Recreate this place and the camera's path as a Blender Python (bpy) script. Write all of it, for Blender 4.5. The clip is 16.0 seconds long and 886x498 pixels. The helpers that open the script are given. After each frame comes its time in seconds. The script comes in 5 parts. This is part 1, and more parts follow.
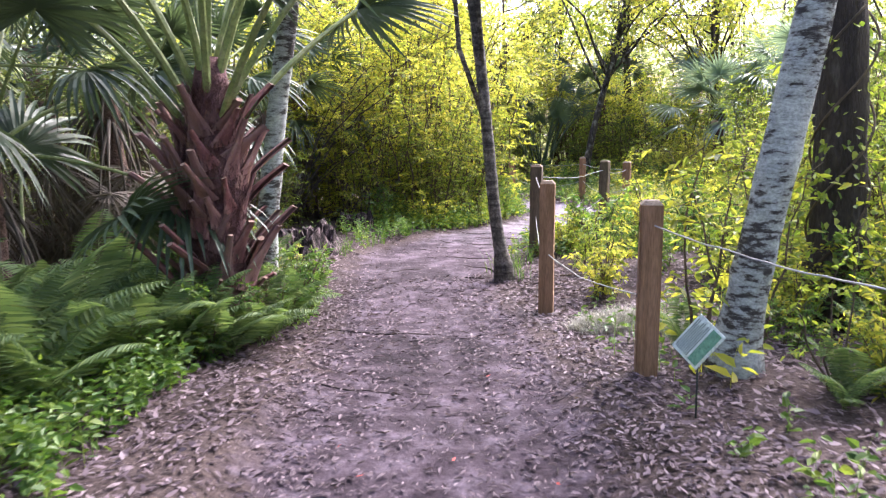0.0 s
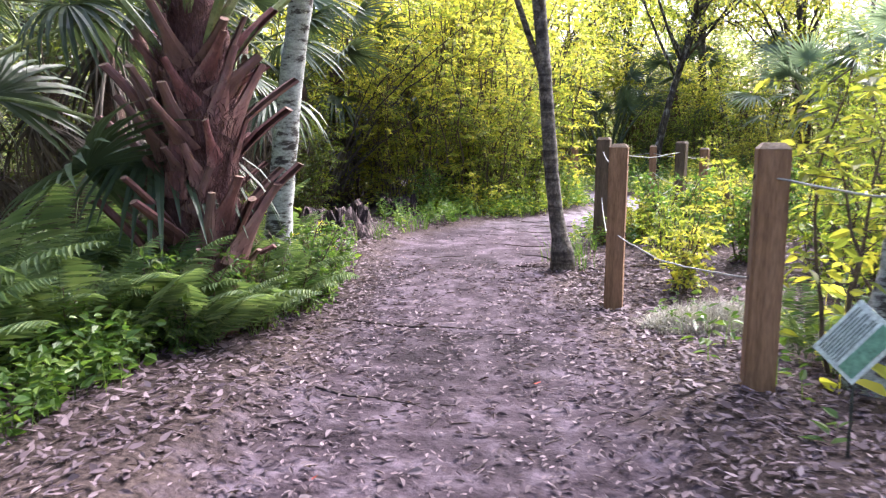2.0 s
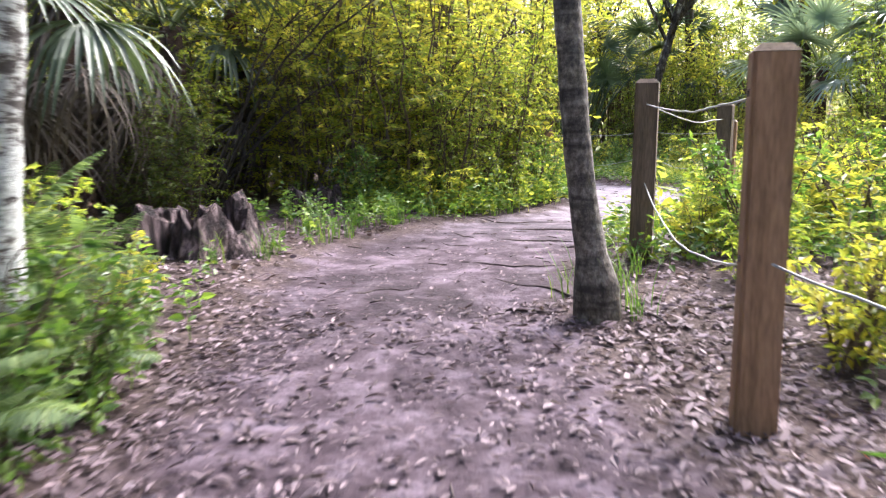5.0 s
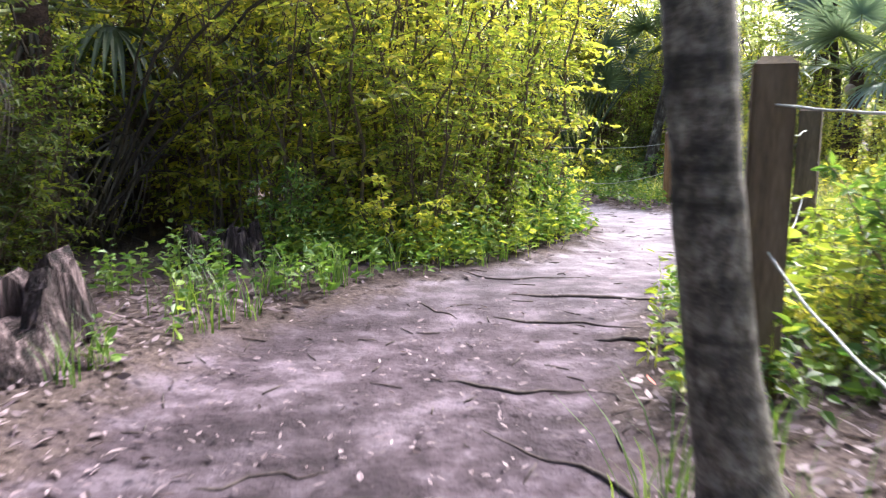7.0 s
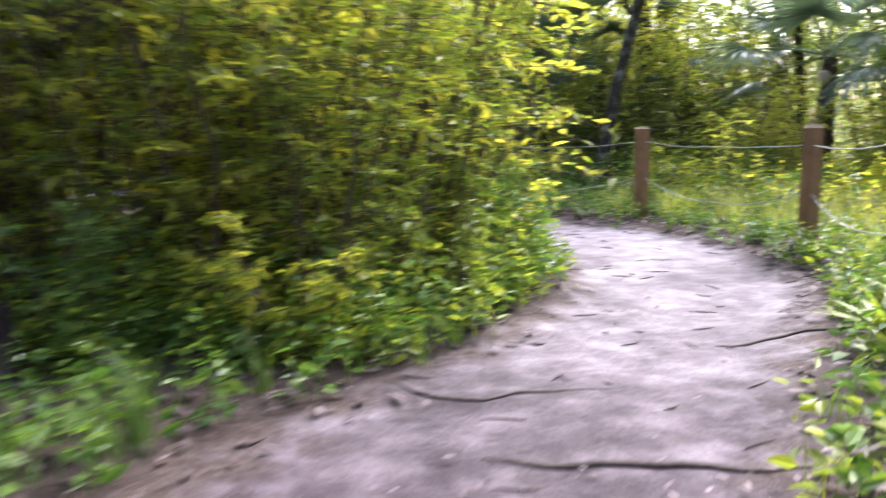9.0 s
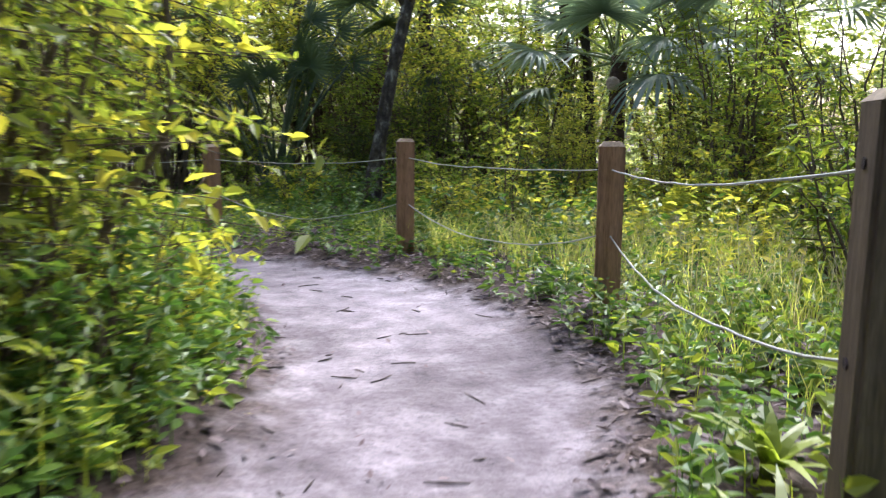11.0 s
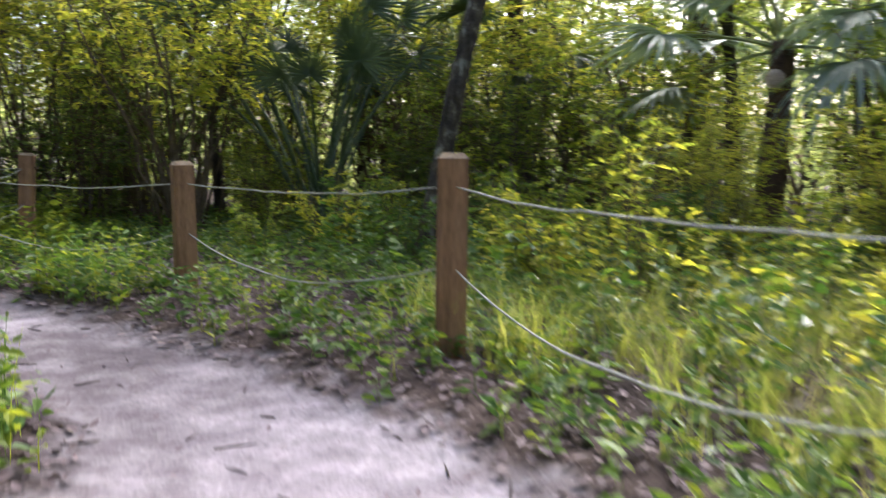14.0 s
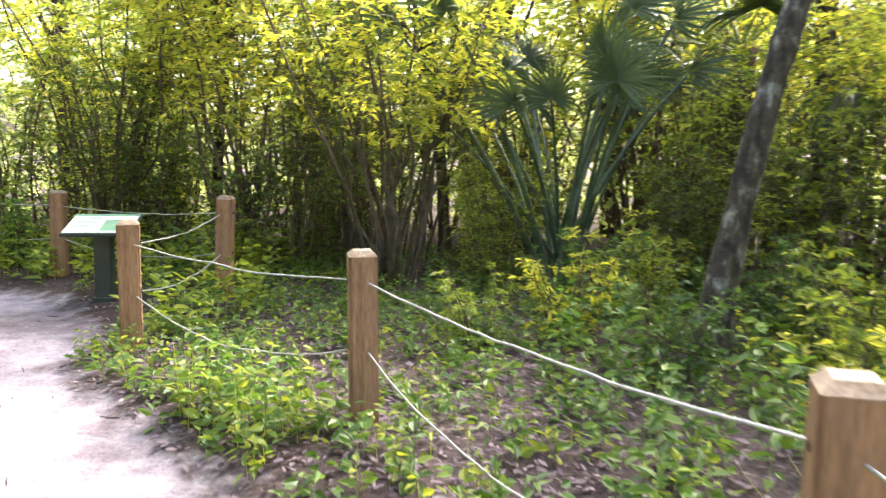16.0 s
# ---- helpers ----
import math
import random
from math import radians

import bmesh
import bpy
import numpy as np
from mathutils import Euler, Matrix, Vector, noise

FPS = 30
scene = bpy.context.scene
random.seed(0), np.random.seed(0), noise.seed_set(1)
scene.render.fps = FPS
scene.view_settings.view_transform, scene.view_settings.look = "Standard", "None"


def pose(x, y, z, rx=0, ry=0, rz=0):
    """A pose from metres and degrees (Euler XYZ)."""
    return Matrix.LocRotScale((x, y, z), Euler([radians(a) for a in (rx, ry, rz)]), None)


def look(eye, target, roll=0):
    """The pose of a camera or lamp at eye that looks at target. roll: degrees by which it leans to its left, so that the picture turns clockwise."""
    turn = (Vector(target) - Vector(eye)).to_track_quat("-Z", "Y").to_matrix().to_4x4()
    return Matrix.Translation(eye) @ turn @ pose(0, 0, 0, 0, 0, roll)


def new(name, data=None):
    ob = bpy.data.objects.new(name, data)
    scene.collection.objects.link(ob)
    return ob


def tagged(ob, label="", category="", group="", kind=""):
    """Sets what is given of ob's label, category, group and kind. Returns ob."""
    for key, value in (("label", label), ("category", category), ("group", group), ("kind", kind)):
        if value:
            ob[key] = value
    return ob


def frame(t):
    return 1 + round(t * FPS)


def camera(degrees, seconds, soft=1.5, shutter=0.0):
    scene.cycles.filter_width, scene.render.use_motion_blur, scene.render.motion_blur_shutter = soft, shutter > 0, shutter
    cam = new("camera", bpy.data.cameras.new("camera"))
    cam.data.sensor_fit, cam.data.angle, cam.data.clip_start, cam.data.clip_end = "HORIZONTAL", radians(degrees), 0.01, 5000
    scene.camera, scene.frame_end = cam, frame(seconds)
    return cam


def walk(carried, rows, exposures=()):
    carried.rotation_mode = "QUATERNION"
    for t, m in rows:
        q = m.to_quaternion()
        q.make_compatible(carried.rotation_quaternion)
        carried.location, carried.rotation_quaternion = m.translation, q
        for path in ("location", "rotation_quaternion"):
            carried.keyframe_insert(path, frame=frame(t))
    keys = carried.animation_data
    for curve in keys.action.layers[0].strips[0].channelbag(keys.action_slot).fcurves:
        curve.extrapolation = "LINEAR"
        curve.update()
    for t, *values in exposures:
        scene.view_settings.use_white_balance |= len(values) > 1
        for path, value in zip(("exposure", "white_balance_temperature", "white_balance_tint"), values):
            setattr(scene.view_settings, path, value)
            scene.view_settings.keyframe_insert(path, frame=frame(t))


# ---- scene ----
cam = camera(57.9, 16.0, soft=1.25, shutter=0.7)
PATH = [
    (0, (-0.291, 0.61, 1.64), (-0.221, 2.587, 1.35), -0.53),
    (0.5, (-0.238, 0.965, 1.603), (-0.164, 2.944, 1.321), -0.41),
    (1, (-0.178, 1.301, 1.453), (-0.144, 3.281, 1.173), -0.35),
    (1.5, (-0.092, 1.68, 1.298), (-0.119, 3.66, 1.016), -0.13),
    (2, (-0.116, 2.002, 1.207), (-0.195, 3.98, 0.928), 0.12),
    (2.5, (-0.203, 2.429, 1.112), (-0.246, 4.409, 0.834), 0.01),
    (3, (-0.199, 2.994, 1.018), (-0.241, 4.973, 0.734), -0.01),
    (5.5, (-0.063, 6.487, 0.863), (-0.0, 8.465, 0.573), -0.31),
    (6, (0.029, 7.109, 0.871), (0.108, 9.087, 0.585), -0.23),
    (6.5, (0.07, 7.734, 0.877), (0.159, 9.712, 0.593), -0.00),
    (7, (0.048, 8.324, 0.919), (0.132, 10.303, 0.647), -0.07),
    (7.5, (0.018, 8.865, 0.884), (0.098, 10.843, 0.602), 0.11),
    (8, (-0.053, 9.583, 0.878), (0.032, 11.562, 0.6), -0.08),
    (8.5, (0.006, 10.178, 0.908), (0.126, 12.153, 0.619), -0.22),
    (9, (0.207, 10.833, 0.969), (0.489, 12.793, 0.682), -0.51),
    (9.5, (0.553, 11.402, 1.004), (1.119, 13.299, 0.715), 0.54),
    (10, (0.843, 11.866, 1.059), (1.491, 13.737, 0.771), -0.09),
    (10.2, (0.95, 12.06, 1.062), (1.611, 13.926, 0.777), -0.05),
    (12.3, (1.985, 13.9, 0.945), (2.822, 15.695, 0.67), 0.00),
    (12.5, (2.071, 14.1, 0.934), (2.869, 15.915, 0.671), 0.06),
    (13, (2.26, 14.571, 0.916), (2.918, 16.445, 0.683), 0.26),
    (13.5, (2.468, 15.042, 0.888), (3.111, 16.922, 0.658), 0.16),
    (14, (2.619, 15.608, 1.009), (3.133, 17.527, 0.775), 0.39),
    (14.5, (2.729, 16.166, 1.278), (3.104, 18.115, 1.033), 0.28),
    (15, (2.848, 16.722, 1.415), (3.095, 18.69, 1.157), 0.03),
    (15.5, (2.849, 17.225, 1.461), (2.905, 19.207, 1.204), 0.39),
    (16, (2.869, 17.678, 1.484), (2.793, 19.66, 1.229), 0.58),
]
EXPOSURES = [(0.0, 2.25, 5750, 22), (5.5, 2.3, 5850, 17), (8.0, 2.15, 5850, 12), (10.0, 1.95, 5650, 13), (12.3, 1.4, 5650, 9), (13.5, 1.55, 5750, 10), (14.5, 2.15, 6150, 12), (15.3, 2.85, 6350, 13), (16.0, 3.2, 6350, 13)]
walk(cam, [(t, look(eye, target, roll)) for t, eye, target, roll in PATH], EXPOSURES)

# ---- world and sun ----
SUN = Vector((0.48, 0.50, 0.76)).normalized()
world = bpy.data.worlds.new("sky")
scene.world = world
world.use_nodes = True
wn = world.node_tree.nodes
sky = wn.new("ShaderNodeTexSky")
sky.sky_type = "NISHITA"
sky.sun_disc = False
sky.sun_elevation = math.asin(SUN.z)
sky.sun_rotation = math.atan2(SUN.x, SUN.y)
sky.air_density, sky.dust_density, sky.ozone_density = 1.0, 6.0, 0.6
wn["Background"].inputs[1].default_value = 0.15
world.node_tree.links.new(sky.outputs[0], wn["Background"].inputs[0])
sun = new("sun", bpy.data.lights.new("sun", "SUN"))
sun.data.energy, sun.data.angle, sun.data.color = 2.9, radians(32), (1.0, 0.96, 0.86)
sun.matrix_world = look(SUN * 60, (0, 0, 0))


# ---- materials ----
def node_mat(name):
    m = bpy.data.materials.new(name)
    m.use_nodes = True
    nt = m.node_tree
    return m, nt, nt.nodes["Principled BSDF"], nt.links.new


def ramp(nt, stops):
    r = nt.nodes.new("ShaderNodeValToRGB")
    while len(r.color_ramp.elements) < len(stops):
        r.color_ramp.elements.new(0.5)
    for e, (p, c) in zip(r.color_ramp.elements, stops):
        e.position, e.color = p, (*c, 1)
    return r


def noise_tex(nt, scale, detail=4.0, coords="Object", stretch=(1, 1, 1), rough=0.6):
    tc = nt.nodes.new("ShaderNodeTexCoord")
    mp = nt.nodes.new("ShaderNodeMapping")
    mp.inputs["Scale"].default_value = stretch
    n = nt.nodes.new("ShaderNodeTexNoise")
    n.inputs["Scale"].default_value, n.inputs["Detail"].default_value = scale, detail
    n.inputs["Roughness"].default_value = rough
    nt.links.new(tc.outputs[coords], mp.inputs[0])
    nt.links.new(mp.outputs[0], n.inputs["Vector"])
    return n


def mix_col(nt, fac, a, b, mode="MIX"):
    m = nt.nodes.new("ShaderNodeMix")
    m.data_type, m.blend_type = "RGBA", mode
    for sock, v in ((m.inputs[0], fac), (m.inputs[6], a), (m.inputs[7], b)):
        if isinstance(v, (int, float)):
            sock.default_value = v
        elif isinstance(v, tuple):
            sock.default_value = (*v, 1)
        else:
            nt.links.new(v, sock)
    return m.outputs[2]


def bump(nt, bsdf, height, strength, distance):
    b = nt.nodes.new("ShaderNodeBump")
    b.inputs["Strength"].default_value, b.inputs["Distance"].default_value = strength, distance
    nt.links.new(height, b.inputs["Height"])
    nt.links.new(b.outputs[0], bsdf.inputs["Normal"])


def surface(name, stops, scale=6.0, rough=0.85, stretch=(1, 1, 1), fine=60.0, relief=0.5, depth=0.01, spec=0.3):
    """A rough natural surface with broad and fine variation."""
    m, nt, b, link = node_mat(name)
    a, f = noise_tex(nt, scale, 5, stretch=stretch), noise_tex(nt, fine, 3, stretch=stretch)
    r = ramp(nt, stops)
    link(a.outputs[0], r.inputs[0])
    g = ramp(nt, [(0.25, (0.55, 0.55, 0.55)), (0.75, (1.25, 1.25, 1.25))])
    link(f.outputs[0], g.inputs[0])
    link(mix_col(nt, 1.0, r.outputs[0], g.outputs[0], "MULTIPLY"), b.inputs["Base Color"])
    b.inputs["Roughness"].default_value = rough
    b.inputs["Specular IOR Level"].default_value = spec
    mx = nt.nodes.new("ShaderNodeMath")
    link(a.outputs[0], mx.inputs[0]), link(f.outputs[0], mx.inputs[1])
    bump(nt, b, mx.outputs[0], relief, depth)
    return m


def leafy(name, colours, through_light=0.45, rough=0.45, spec=0.4, glow=1.6):
    """Thin leaf: gloss on the face, light let through from behind; each leaf its own shade."""
    m, nt, b, link = node_mat(name)
    geo = nt.nodes.new("ShaderNodeNewGeometry")
    info = nt.nodes.new("ShaderNodeObjectInfo")
    n = len(colours)
    r = ramp(nt, [(i / max(1, n - 1), c) for i, c in enumerate(colours)])
    tex = noise_tex(nt, 0.9, 2)
    add = nt.nodes.new("ShaderNodeMath")
    add.operation = "MULTIPLY_ADD"
    add.inputs[1].default_value, add.inputs[2].default_value = 0.6, -0.12
    link(geo.outputs["Random Per Island"], add.inputs[0])
    add2 = nt.nodes.new("ShaderNodeMath")
    add2.operation = "MULTIPLY_ADD"
    add2.inputs[1].default_value = 0.55
    link(tex.outputs[0], add2.inputs[0]), link(add.outputs[0], add2.inputs[2])
    link(add2.outputs[0], r.inputs[0])
    hsv = nt.nodes.new("ShaderNodeHueSaturation")
    val = nt.nodes.new("ShaderNodeMapRange")
    val.inputs[3].default_value, val.inputs[4].default_value = 0.8, 1.2
    link(info.outputs["Random"], val.inputs[0]), link(val.outputs[0], hsv.inputs["Value"])
    link(r.outputs[0], hsv.inputs["Color"])
    link(hsv.outputs[0], b.inputs["Base Color"])
    b.inputs["Roughness"].default_value = rough
    b.inputs["Specular IOR Level"].default_value = spec
    t = nt.nodes.new("ShaderNodeBsdfTranslucent")
    link(mix_col(nt, 1.0, hsv.outputs[0], (glow, glow, glow * 0.6), "MULTIPLY"), t.inputs[0])
    ms = nt.nodes.new("ShaderNodeMixShader")
    ms.inputs[0].default_value = through_light
    link(b.outputs[0], ms.inputs[1]), link(t.outputs[0], ms.inputs[2])
    link(ms.outputs[0], nt.nodes["Material Output"].inputs[0])
    return m


LEAF_GOLD = leafy("yellow_green_leaf", [(0.082, 0.112, 0.024), (0.212, 0.252, 0.038), (0.45, 0.42, 0.06), (0.63, 0.52, 0.095)], 0.6)
LEAF_MID = leafy("green_leaf", [(0.055, 0.095, 0.018), (0.13, 0.185, 0.026), (0.26, 0.30, 0.036), (0.42, 0.42, 0.05)], 0.5)
# Leaf green darkened to carry the shade under the canopy.
LEAF_SHADED = leafy("shaded_green_leaf", [(0.035, 0.055, 0.014), (0.07, 0.105, 0.024), (0.14, 0.175, 0.034), (0.25, 0.26, 0.045)], 0.45)
# Distance haze is mixed into this leaf colour: paler, greyer, bluer.
LEAF_HAZY = leafy("hazy_far_leaf", [(0.11, 0.145, 0.075), (0.22, 0.265, 0.13), (0.38, 0.41, 0.20), (0.56, 0.55, 0.27)], 0.6)
WEED = leafy("weed_leaf", [(0.025, 0.06, 0.014), (0.06, 0.12, 0.022), (0.12, 0.19, 0.032), (0.24, 0.28, 0.045)], 0.4)
FERN_GREEN = leafy("fern_green", [(0.04, 0.068, 0.028), (0.085, 0.135, 0.052), (0.15, 0.205, 0.08), (0.25, 0.30, 0.115)], 0.38, 0.6, 0.25)
GRASS = leafy("grass_blade", [(0.09, 0.135, 0.027), (0.20, 0.245, 0.045), (0.37, 0.37, 0.095), (0.52, 0.48, 0.2)], 0.48)
STRAW = leafy("straw_blade", [(0.20, 0.17, 0.10), (0.32, 0.28, 0.17), (0.46, 0.41, 0.27)], 0.35)
PALM_GREEN = leafy("palm_green", [(0.015, 0.03, 0.013), (0.032, 0.055, 0.027), (0.065, 0.092, 0.052), (0.13, 0.16, 0.11)], 0.2, 0.45, 0.35)
# Palm green paled with the blue sky sheen painted into its colour.
PALM_SKYLIT = leafy("skylit_palm_green", [(0.05, 0.085, 0.06), (0.10, 0.15, 0.115), (0.19, 0.25, 0.21), (0.32, 0.38, 0.34)], 0.3, 0.3, 0.7)
PALM_DEAD = leafy("dead_palm", [(0.03, 0.024, 0.02), (0.06, 0.05, 0.042), (0.11, 0.094, 0.08), (0.19, 0.165, 0.145)], 0.15, 0.8, 0.2)
DEAD_LEAF = leafy("dead_leaf", [(0.045, 0.030, 0.036), (0.098, 0.068, 0.080), (0.185, 0.138, 0.155), (0.42, 0.34, 0.36)], 0.1, 0.7, 0.25, 1.0)
RED_LEAF = leafy("red_leaf", [(0.30, 0.03, 0.025), (0.45, 0.08, 0.05)], 0.2, 0.5, 0.3, 1.0)
MOSS = leafy("grey_moss", [(0.20, 0.19, 0.16), (0.30, 0.29, 0.25), (0.40, 0.39, 0.34)], 0.2, 0.9, 0.1, 1.0)
STEM = surface("twig_bark", [(0.3, (0.06, 0.045, 0.03)), (0.7, (0.16, 0.12, 0.08))], 9, 0.9, fine=80, depth=0.004)
BARK_DARK = surface("dark_bark", [(0.3, (0.03, 0.024, 0.02)), (0.6, (0.07, 0.055, 0.045)), (0.75, (0.14, 0.125, 0.108))], 7, 0.95, (1, 1, 0.25), 40, 1.0, 0.03)
LICHEN = surface("lichen_bark", [(0.40, (0.03, 0.024, 0.018)), (0.55, (0.08, 0.064, 0.048)), (0.66, (0.24, 0.23, 0.19))], 11, 0.95, (1, 1, 0.5), 40, 1.0, 0.025)
PALM_BARK = surface("palm_bark", [(0.3, (0.05, 0.032, 0.026)), (0.7, (0.16, 0.095, 0.075))], 9, 0.95, (1, 1, 1.5), 50, 1.0, 0.03)
BOOT = surface("palm_boot", [(0.3, (0.11, 0.038, 0.04)), (0.52, (0.24, 0.10, 0.092)), (0.7, (0.44, 0.28, 0.245))], 9, 0.75, (1, 1, 0.4), 45, 0.6, 0.006)
def tint_by_piece(m, colour, amount):
    """Shift each object's base colour towards another by its own random share."""
    nt = m.node_tree
    b = nt.nodes["Principled BSDF"]
    src = b.inputs["Base Color"].links[0].from_socket
    info = nt.nodes.new("ShaderNodeObjectInfo")
    k = nt.nodes.new("ShaderNodeMath")
    k.operation = "MULTIPLY"
    k.inputs[1].default_value = amount
    nt.links.new(info.outputs["Random"], k.inputs[0])
    nt.links.new(mix_col(nt, k.outputs[0], src, colour), b.inputs["Base Color"])


BOOT_PALE = surface("pale_boot", [(0.3, (0.42, 0.30, 0.26)), (0.7, (0.62, 0.50, 0.45))], 9, 0.8, fine=60, depth=0.004)
BOOT_CUT = surface("cut_boot_end", [(0.3, (0.17, 0.10, 0.08)), (0.7, (0.32, 0.21, 0.165))], 20, 0.9, fine=80, depth=0.003)
tint_by_piece(BOOT, (0.20, 0.13, 0.115), 0.7)
FIBRE = surface("palm_fibre", [(0.3, (0.06, 0.024, 0.026)), (0.7, (0.22, 0.12, 0.115))], 12, 0.95, (1, 1, 0.5), 90, 1.0, 0.02)
PETIOLE = surface("petiole", [(0.3, (0.12, 0.17, 0.05)), (0.6, (0.22, 0.25, 0.10)), (0.8, (0.33, 0.30, 0.20))], 5, 0.45, (1, 1, 1), 30, 0.3, 0.003)
STALK_DARK = surface("dark_stalk", [(0.3, (0.025, 0.045, 0.02)), (0.6, (0.06, 0.09, 0.045)), (0.8, (0.16, 0.20, 0.14))], 5, 0.4, (1, 1, 1), 30, 0.3, 0.003, 0.5)
POST_WOOD = surface("treated_wood", [(0.25, (0.15, 0.085, 0.045)), (0.5, (0.26, 0.145, 0.08)), (0.8, (0.34, 0.20, 0.12))], 3.0, 0.8, (5, 5, 0.5), 26, 0.5, 0.004)
POST_DARK = surface("weathered_wood", [(0.25, (0.07, 0.05, 0.035)), (0.5, (0.12, 0.085, 0.055)), (0.8, (0.19, 0.14, 0.10))], 3.0, 0.85, (5, 5, 0.5), 26, 0.5, 0.004)
POST_TOP = surface("post_top", [(0.3, (0.17, 0.12, 0.08)), (0.7, (0.31, 0.24, 0.18))], 10, 0.9, fine=70, depth=0.003)
ROPE = surface("rope", [(0.3, (0.27, 0.27, 0.25)), (0.7, (0.42, 0.42, 0.40))], 40, 0.8, fine=220, depth=0.003)
ROOT = surface("root_bark", [(0.3, (0.035, 0.026, 0.025)), (0.7, (0.095, 0.073, 0.068))], 8, 0.95, fine=60, depth=0.008)
STUMP = surface("rotten_wood", [(0.38, (0.010, 0.007, 0.007)), (0.52, (0.05, 0.033, 0.035)), (0.66, (0.27, 0.20, 0.205))], 7, 0.95, (3.0, 3.0, 0.3), 40, 1.0, 0.03)
SIGN_WHITE = surface("sign_white", [(0.3, (0.60, 0.66, 0.60)), (0.7, (0.72, 0.77, 0.71))], 4, 0.35, fine=60, relief=0.1, depth=0.001)
SIGN_GREEN = surface("sign_green", [(0.3, (0.10, 0.24, 0.15)), (0.7, (0.18, 0.34, 0.22))], 6, 0.35, fine=60, relief=0.1, depth=0.001)
SIGN_INK = surface("sign_ink", [(0.3, (0.10, 0.14, 0.12)), (0.7, (0.16, 0.2, 0.17))], 6, 0.5, fine=60, relief=0.1, depth=0.001)
DARK_METAL = surface("dark_green_metal", [(0.3, (0.016, 0.026, 0.022)), (0.7, (0.03, 0.045, 0.038))], 4, 0.45, fine=90, relief=0.15, depth=0.001, spec=0.5)


def birch_bark():
    m, nt, b, link = node_mat("pale_lichen_bark")
    band = noise_tex(nt, 9.0, 8, stretch=(0.8, 0.8, 2.6), rough=0.7)
    broad = noise_tex(nt, 1.6, 3)
    fine = noise_tex(nt, 45, 3, stretch=(1, 1, 1.5))
    mx = nt.nodes.new("ShaderNodeMath")
    mx.operation = "MULTIPLY_ADD"
    mx.inputs[1].default_value = 0.7
    link(broad.outputs[0], mx.inputs[0]), link(band.outputs[0], mx.inputs[2])
    r = ramp(nt, [(0.74, (0.04, 0.034, 0.03)), (0.785, (0.12, 0.11, 0.10)), (0.815, (0.29, 0.30, 0.28)), (0.97, (0.46, 0.48, 0.45))])
    link(mx.outputs[0], r.inputs[0])
    g = ramp(nt, [(0.3, (0.6, 0.6, 0.6)), (0.7, (1.2, 1.2, 1.2))])
    link(fine.outputs[0], g.inputs[0])
    link(mix_col(nt, 1.0, r.outputs[0], g.outputs[0], "MULTIPLY"), b.inputs["Base Color"])
    b.inputs["Roughness"].default_value = 0.9
    bump(nt, b, mx.outputs[0], 0.7, 0.015)
    return m


BIRCH = birch_bark()


def slim_bark():
    m, nt, b, link = node_mat("grey_ringed_bark")
    a = noise_tex(nt, 24.0, 8, stretch=(1, 1, 0.9), rough=0.75)
    rings = noise_tex(nt, 2.2, 4, stretch=(0.5, 0.5, 5), rough=0.6)
    k = ramp(nt, [(0.40, (0.26, 0.25, 0.25)), (0.5, (0.72, 0.72, 0.73)), (0.66, (1.2, 1.2, 1.22))])
    link(rings.outputs[0], k.inputs[0])
    f = noise_tex(nt, 30, 4, stretch=(1, 1, 0.5))
    r = ramp(nt, [(0.38, (0.045, 0.037, 0.032)), (0.48, (0.12, 0.10, 0.083)), (0.57, (0.21, 0.185, 0.157)), (0.70, (0.32, 0.295, 0.26))])
    link(a.outputs[0], r.inputs[0])
    g = ramp(nt, [(0.3, (0.5, 0.5, 0.5)), (0.7, (1.2, 1.2, 1.2))])
    link(f.outputs[0], g.inputs[0])
    link(mix_col(nt, 1.0, mix_col(nt, 1.0, r.outputs[0], g.outputs[0], "MULTIPLY"), k.outputs[0], "MULTIPLY"), b.inputs["Base Color"])
    b.inputs["Roughness"].default_value = 0.9
    bump(nt, b, f.outputs[0], 0.9, 0.012)
    return m


SLIM = slim_bark()


